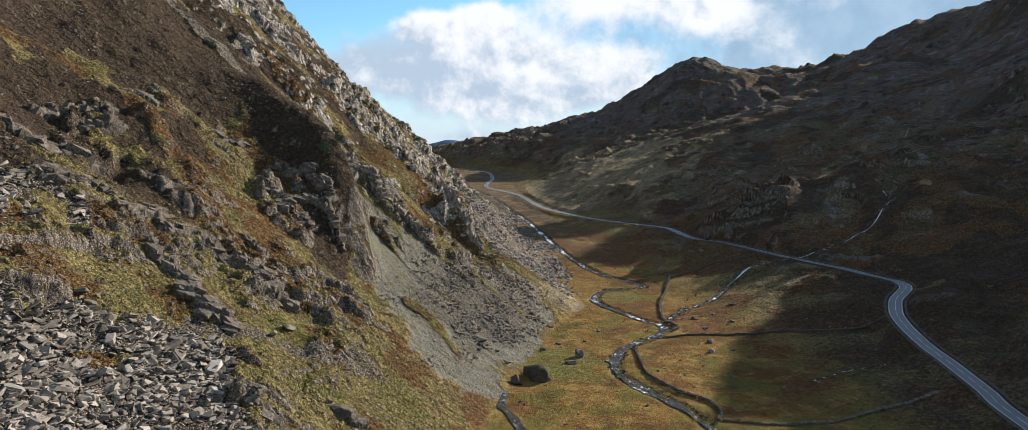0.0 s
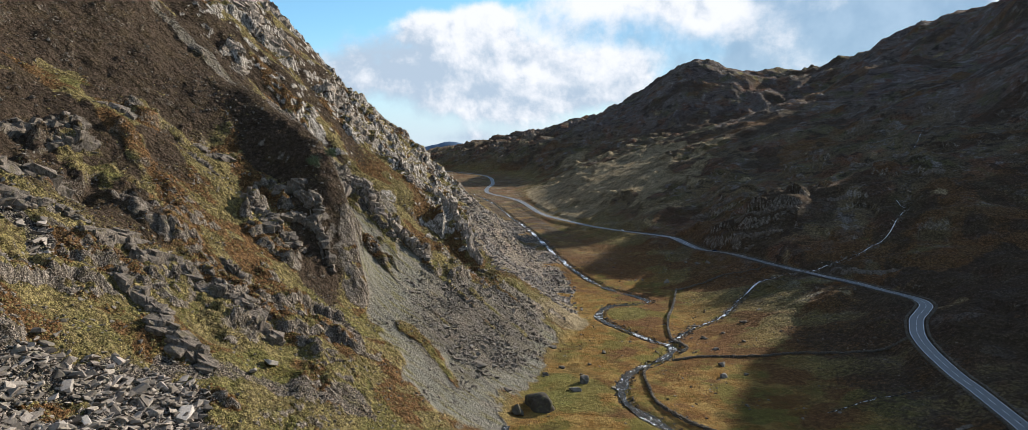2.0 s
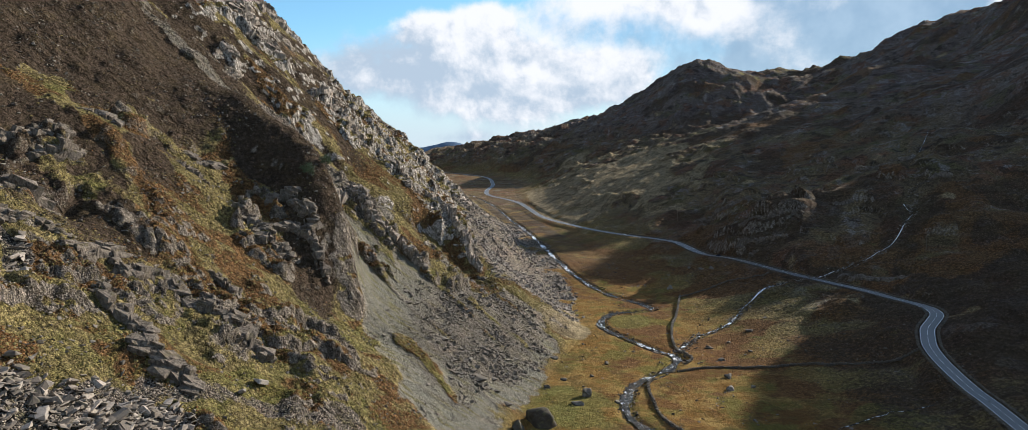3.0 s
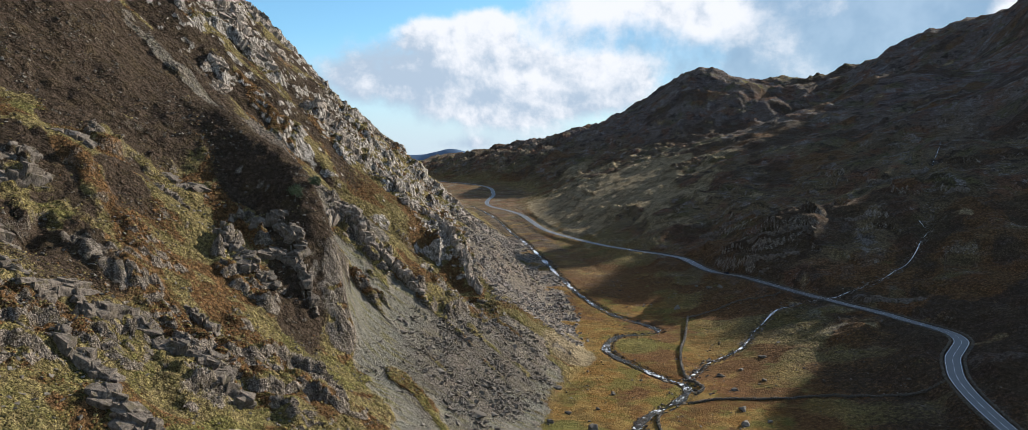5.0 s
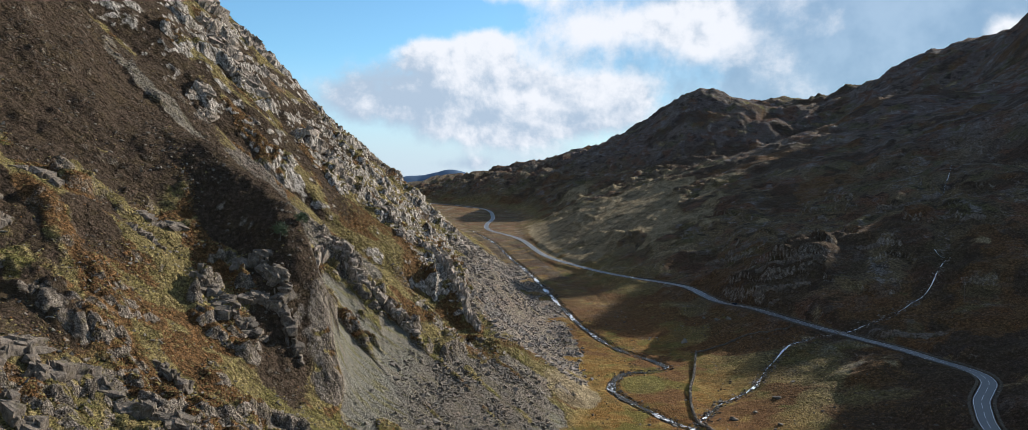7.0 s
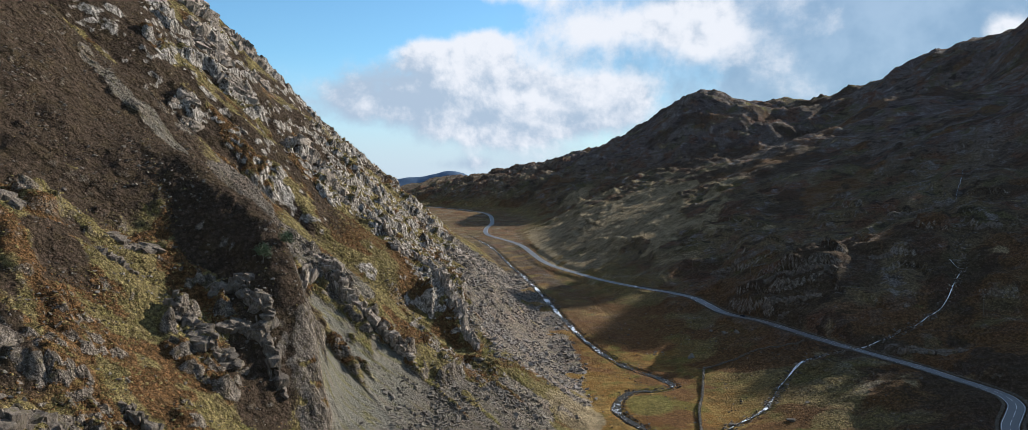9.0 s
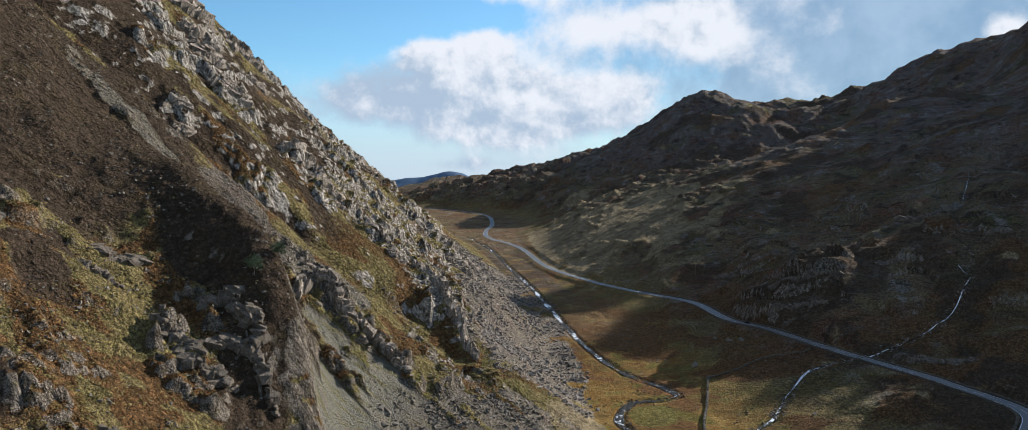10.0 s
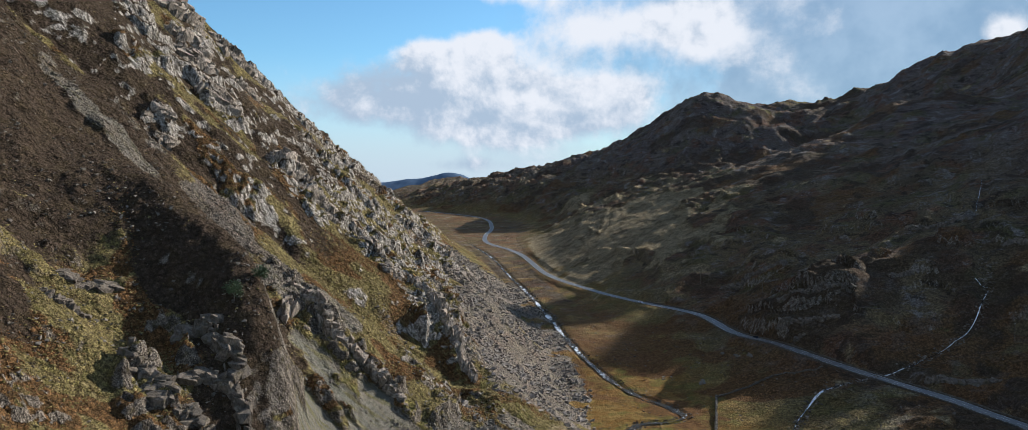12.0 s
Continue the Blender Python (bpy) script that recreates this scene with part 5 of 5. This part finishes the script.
# ---- dry stone walls ----
def stone_wall(line, height, label, gap=0.0):
    """A field wall of rough stones, laid in courses, with a ragged top."""
    pts = smooth_line(line, 0.95)
    t = np.gradient(pts, axis=0)
    t /= np.linalg.norm(t, axis=1)[:, None]
    n = np.stack([t[:, 1], -t[:, 0]], 1)
    z = ground_at(pts[:, 0], pts[:, 1])
    level = height * (0.85 + 0.22 * fbm(np.arange(len(pts)) / 14, np.zeros(len(pts)), 3, 7))
    places, sizes = [], []
    for course in range(4):
        for side in (-1, 1):
            at = pts + n * (side * 0.2 + rng.normal(0, 0.05, len(pts)))[:, None] + t * rng.normal(0, 0.15, len(pts))[:, None]
            places.append(np.column_stack([at, z + level * (course + 0.25 + 0.15 * rng.random(len(pts))) / 4]))
            sizes.append(rng.uniform(0.85, 1.35, len(pts)))
    places, sizes = np.vstack(places), np.concatenate(sizes)
    keep = rng.random(len(places)) > gap
    me = many("dry_stone_wall", STONES, rng, places[keep], sizes[keep], 12, MAT_WALL, (0.6, 0.9))
    return tagged(new("dry_stone_wall", me), label, "stone wall", "dry stone walls of the valley")


stone_wall([(109, 505), (104, 487), (97, 462), (90, 440), (84, 412), (83, 394), (87, 381), (83, 374)], 2.0, "dark dry stone wall crossing the meadow to the river")
stone_wall([(62, 352), (58, 340), (57, 325), (57, 307), (61, 294), (68, 281), (75, 273), (77, 264), (74, 256)], 1.7, "curving dry stone wall beside the river")
stone_wall([(76, 362), (90, 366), (106, 366), (137, 360), (162, 352), (181, 349)], 1.3, "low dry stone wall across the sunlit and shaded meadow")
stone_wall([(109, 505), (125, 509), (145, 514), (168, 508)], 1.1, "tumbled low dry stone wall below the road", 0.25)
stone_wall([(76, 256), (92, 252), (112, 254), (140, 262), (160, 268)], 1.2, "low tumbled wall on the shaded meadow", 0.2)


def beside_road(y0, y1, off):
    """Stations at a distance to one side of the road, between two stretches of the plan."""
    t = np.gradient(road_pts, axis=0)
    t /= np.linalg.norm(t, axis=1)[:, None]
    p = road_pts + np.stack([t[:, 1], -t[:, 0]], 1) * off
    return [tuple(q) for q in p[(road_pts[:, 1] > y0) & (road_pts[:, 1] < y1)][::3]]


stone_wall(beside_road(190, 700, 4.6), 1.0, "low dark stone wall along the upper side of the road")
stone_wall(beside_road(190, 640, -4.6), 0.9, "low dark stone wall along the lower side of the road")


# ---- line of wooden poles on the far side ----
def tube(name, a, b, r0, r1, mat, sides=8):
    bm = bmesh.new()
    a, b = Vector(a), Vector(b)
    bmesh.ops.create_cone(bm, cap_ends=True, segments=sides, radius1=r0, radius2=r1, depth=(b - a).length,
                          matrix=Matrix.Translation((a + b) / 2) @ (b - a).to_track_quat("Z", "Y").to_matrix().to_4x4())
    me = bpy.data.meshes.new(name)
    bm.to_mesh(me)
    bm.free()
    me.materials.append(mat)
    return me


MAT_GLASS = plain_material("pale insulator", (0.5, 0.5, 0.48), 0.35, 0.1)
first_pole = tagged(new("utility_pole"), "weathered wooden utility pole on the hillside", "utility pole", "line of utility poles")
part("post", tube("post", (0, 0, -0.6), (0, 0, 9.0), 0.17, 0.12, MAT_POLE), first_pole)
arm = part("crossarm", tube("crossarm", (-0.9, 0, 8.5), (0.9, 0, 8.5), 0.07, 0.07, MAT_POLE, 6), first_pole)
for q in (-0.8, 0.0, 0.8):
    part("insulator", tube("insulator", (q, 0, 8.55), (q, 0, 8.85), 0.07, 0.05, MAT_GLASS, 6), arm, "pale insulator")
POLES = [(196, 567), (174, 623), (263, 492), (112, 975), (94, 1030), (150, 700), (132, 830)]
first_pole.matrix_world = pose(*POLES[0], float(ground_at(*POLES[0])[0]), 0, 0, 40)
for x, y in POLES[1:]:
    copy_thing(first_pole, pose(x, y, float(ground_at(x, y)[0]), 0, 0, 40))


# ---- waterfall and pool ----
def strip_down(name, line, half, label, category, rapid):
    pts = smooth_line(line, 1.5)
    z = ground_at(pts[:, 0], pts[:, 1]) + 0.35
    me = ribbon(name, pts, z, half * (1 + 0.6 * fbm(np.arange(len(pts)) / 5, np.zeros(len(pts)), 2, 9)), MAT_WATER, across=3)
    at = me.attributes.new("rapid", "FLOAT", "POINT")
    at.data.foreach_set("value", np.full(len(me.vertices), rapid, np.float32))
    return tagged(new(name, me), label, category, kind="structure")


strip_down("waterfall", [(392, 724), (384, 712), (376, 701), (366, 688), (356, 674)], 0.22, "thin white waterfall on the dark hillside", "waterfall", 0.3)
strip_down("upper_stream", [(279, 552), (280, 547), (284, 541)], 0.2, "white thread of stream among the rocks", "stream", 0.5)
strip_down("ditch", [(162, 303), (150, 301), (145, 301), (138, 298), (120, 292)], 0.28, "narrow ditch of water in the shaded pasture", "stream", 0.25)
strip_down("pool", [(-4, 281), (-5, 270), (-1, 260), (2, 250), (6, 238)], 1.7, "still narrow pool at the foot of the scree", "pool", 0.05)


# ---- small trees rooted in the crag ----
MAT_LEAF = plain_material("dark ivy leaf", (0.035, 0.06, 0.018), 0.6, 0.4, 1.0)
MAT_BARK = plain_material("grey bark", (0.10, 0.085, 0.07), 0.9, 0.3, 4.0)


def tree(x, y, height, label):
    z = float(ground_at(x, y)[0])
    root = tagged(new("tree"), label, "tree")
    root.location = (x, y, z)
    bm = bmesh.new()
    tips = []
    limbs = [((0, 0, -0.3), (0.3, -0.2, height * 0.45), 0.16, 0.1)]
    for k in range(7):
        a, h = k * 2.4, height * (0.3 + 0.09 * k)
        tip = (math.cos(a) * height * 0.33, math.sin(a) * height * 0.33, h + height * 0.2)
        limbs.append(((0.25 * h / height, -0.15, min(h, height * 0.45)), tip, 0.07, 0.025))
        tips.append(tip)
    for a, b, r0, r1 in limbs:
        a, b = Vector(a), Vector(b)
        bmesh.ops.create_cone(bm, cap_ends=True, segments=6, radius1=r0, radius2=r1, depth=(b - a).length,
                              matrix=Matrix.Translation((a + b) / 2) @ (b - a).to_track_quat("Z", "Y").to_matrix().to_4x4())
    me = bpy.data.meshes.new("trunk")
    bm.to_mesh(me)
    bm.free()
    me.materials.append(MAT_BARK)
    part("trunk", me, root, "grey trunk and limbs")
    leaf = (np.array([(-0.5, 0, 0), (0, -0.28, 0.06), (0.5, 0, 0), (0, 0.28, 0.06)]), np.array([(0, 1, 2), (0, 2, 3)]))
    n = 1500
    tips = np.array(tips + [(0.3, -0.2, height * 0.75)])
    at = tips[rng.integers(0, len(tips), n)] + rng.normal(0, 1, (n, 3)) * height * np.array([0.13, 0.13, 0.10])
    part("crown", many("crown", [leaf], rng, at, rng.uniform(0.25, 0.5, n), 90, MAT_LEAF), root, "dark green leaves")
    return root


tree(-84, 324, 5.5, "small dark green tree rooted in the crag")
tree(-79, 333, 4.5, "small dark green holly bush on the crag")


# ---- the far end of the valley ----
def distant_hill():
    """A long low hill many kilometres off."""
    xs, ys = np.linspace(-1500, 250, 150), np.linspace(4250, 4850, 60)
    X, Y = np.meshgrid(xs, ys)
    x, y = X.ravel(), Y.ravel()
    z = 20 + 122 * bump(x, y, -350, 4550, 190, 180) + 85 * bump(x, y, -640, 4550, 240, 180) + 75 * bump(x, y, -1050, 4550, 300, 180)
    z = z + 5 * fbm(x / 90, y / 90, 4, 401)
    # the blue of distance haze is put into the hill's base colour
    me = mesh_from_grid("distant_hill", np.stack([x, y, z], 1), len(xs), len(ys), plain_material("far moorland in haze blue", (0.085, 0.125, 0.185), 0.95, 0.25, 0.02, Specular_IOR_Level=0.0))
    return tagged(new("backdrop", me), "hill far beyond the head of the valley, coloured haze blue", "hill", kind="structure")


distant_hill()


# ---- cars on the road ----
def car(y, side, paint, label):
    """A small hatchback standing in its lane."""
    k = int(np.argmin(np.abs(road_pts[:, 1] - y)))
    d = road_pts[k + 1] - road_pts[k]
    d = d / np.hypot(*d)
    at = road_pts[k] + side * 1.5 * np.array([d[1], -d[0]])
    top = tagged(new("car"), label, "car", "cars on the road")
    top.matrix_world = pose(*at, float(road_z[k]) + 0.02, 0, 0, math.degrees(math.atan2(d[1], d[0])) + (180 if side < 0 else 0))

    def lofted(name, sections, mat):
        bm = bmesh.new()
        rings = [[bm.verts.new((x, sx * w, z)) for sx, w, z in ((-1, w0, z0), (1, w0, z0), (1, w1, z1), (-1, w1, z1))] for x, w0, z0, w1, z1 in sections]
        for a, b in zip(rings[:-1], rings[1:]):
            for q in range(4):
                bm.faces.new((a[q], a[(q + 1) % 4], b[(q + 1) % 4], b[q]))
        bm.faces.new(rings[0][::-1])
        bm.faces.new(rings[-1])
        bmesh.ops.recalc_face_normals(bm, faces=bm.faces)
        bmesh.ops.bevel(bm, geom=bm.edges[:], offset=0.05, segments=2, affect="EDGES")
        me = bpy.data.meshes.new(name)
        bm.to_mesh(me)
        bm.free()
        me.materials.append(mat)
        return me

    part("body", lofted("body", [(-2.0, 0.78, 0.35, 0.74, 0.75), (-1.9, 0.84, 0.25, 0.80, 0.92), (0.8, 0.85, 0.22, 0.80, 0.95), (1.95, 0.80, 0.28, 0.74, 0.72), (2.05, 0.74, 0.35, 0.70, 0.62)], paint), top)
    cabin = part("cabin", lofted("cabin", [(-1.85, 0.74, 0.9, 0.70, 0.96), (-1.45, 0.76, 0.9, 0.62, 1.40), (0.1, 0.76, 0.9, 0.62, 1.45), (0.95, 0.74, 0.9, 0.70, 0.97)], MAT_CAR_GLASS), top, "dark glazed cabin")
    part("roof", lofted("roof", [(-1.45, 0.60, 1.39, 0.58, 1.46), (0.05, 0.60, 1.44, 0.58, 1.50)], paint), cabin)
    for x in (-1.3, 1.3):
        for w in (-0.78, 0.78):
            part("wheel", tube("wheel", (x, w - 0.1, 0.31), (x, w + 0.1, 0.31), 0.31, 0.31, MAT_TYRE, 14), top, "black tyre")


MAT_CAR_GLASS = plain_material("car glass", (0.02, 0.022, 0.025), 0.08, 0.1)
MAT_TYRE = plain_material("tyre rubber", (0.02, 0.02, 0.02), 0.85, 0.2)
car(700, -1, plain_material("white car paint", (0.75, 0.76, 0.78), 0.25, 0.03), "small white hatchback car on the mountain road")
car(575, 1, plain_material("dark blue car paint", (0.02, 0.03, 0.06), 0.25, 0.05), "dark hatchback car on the shaded road")
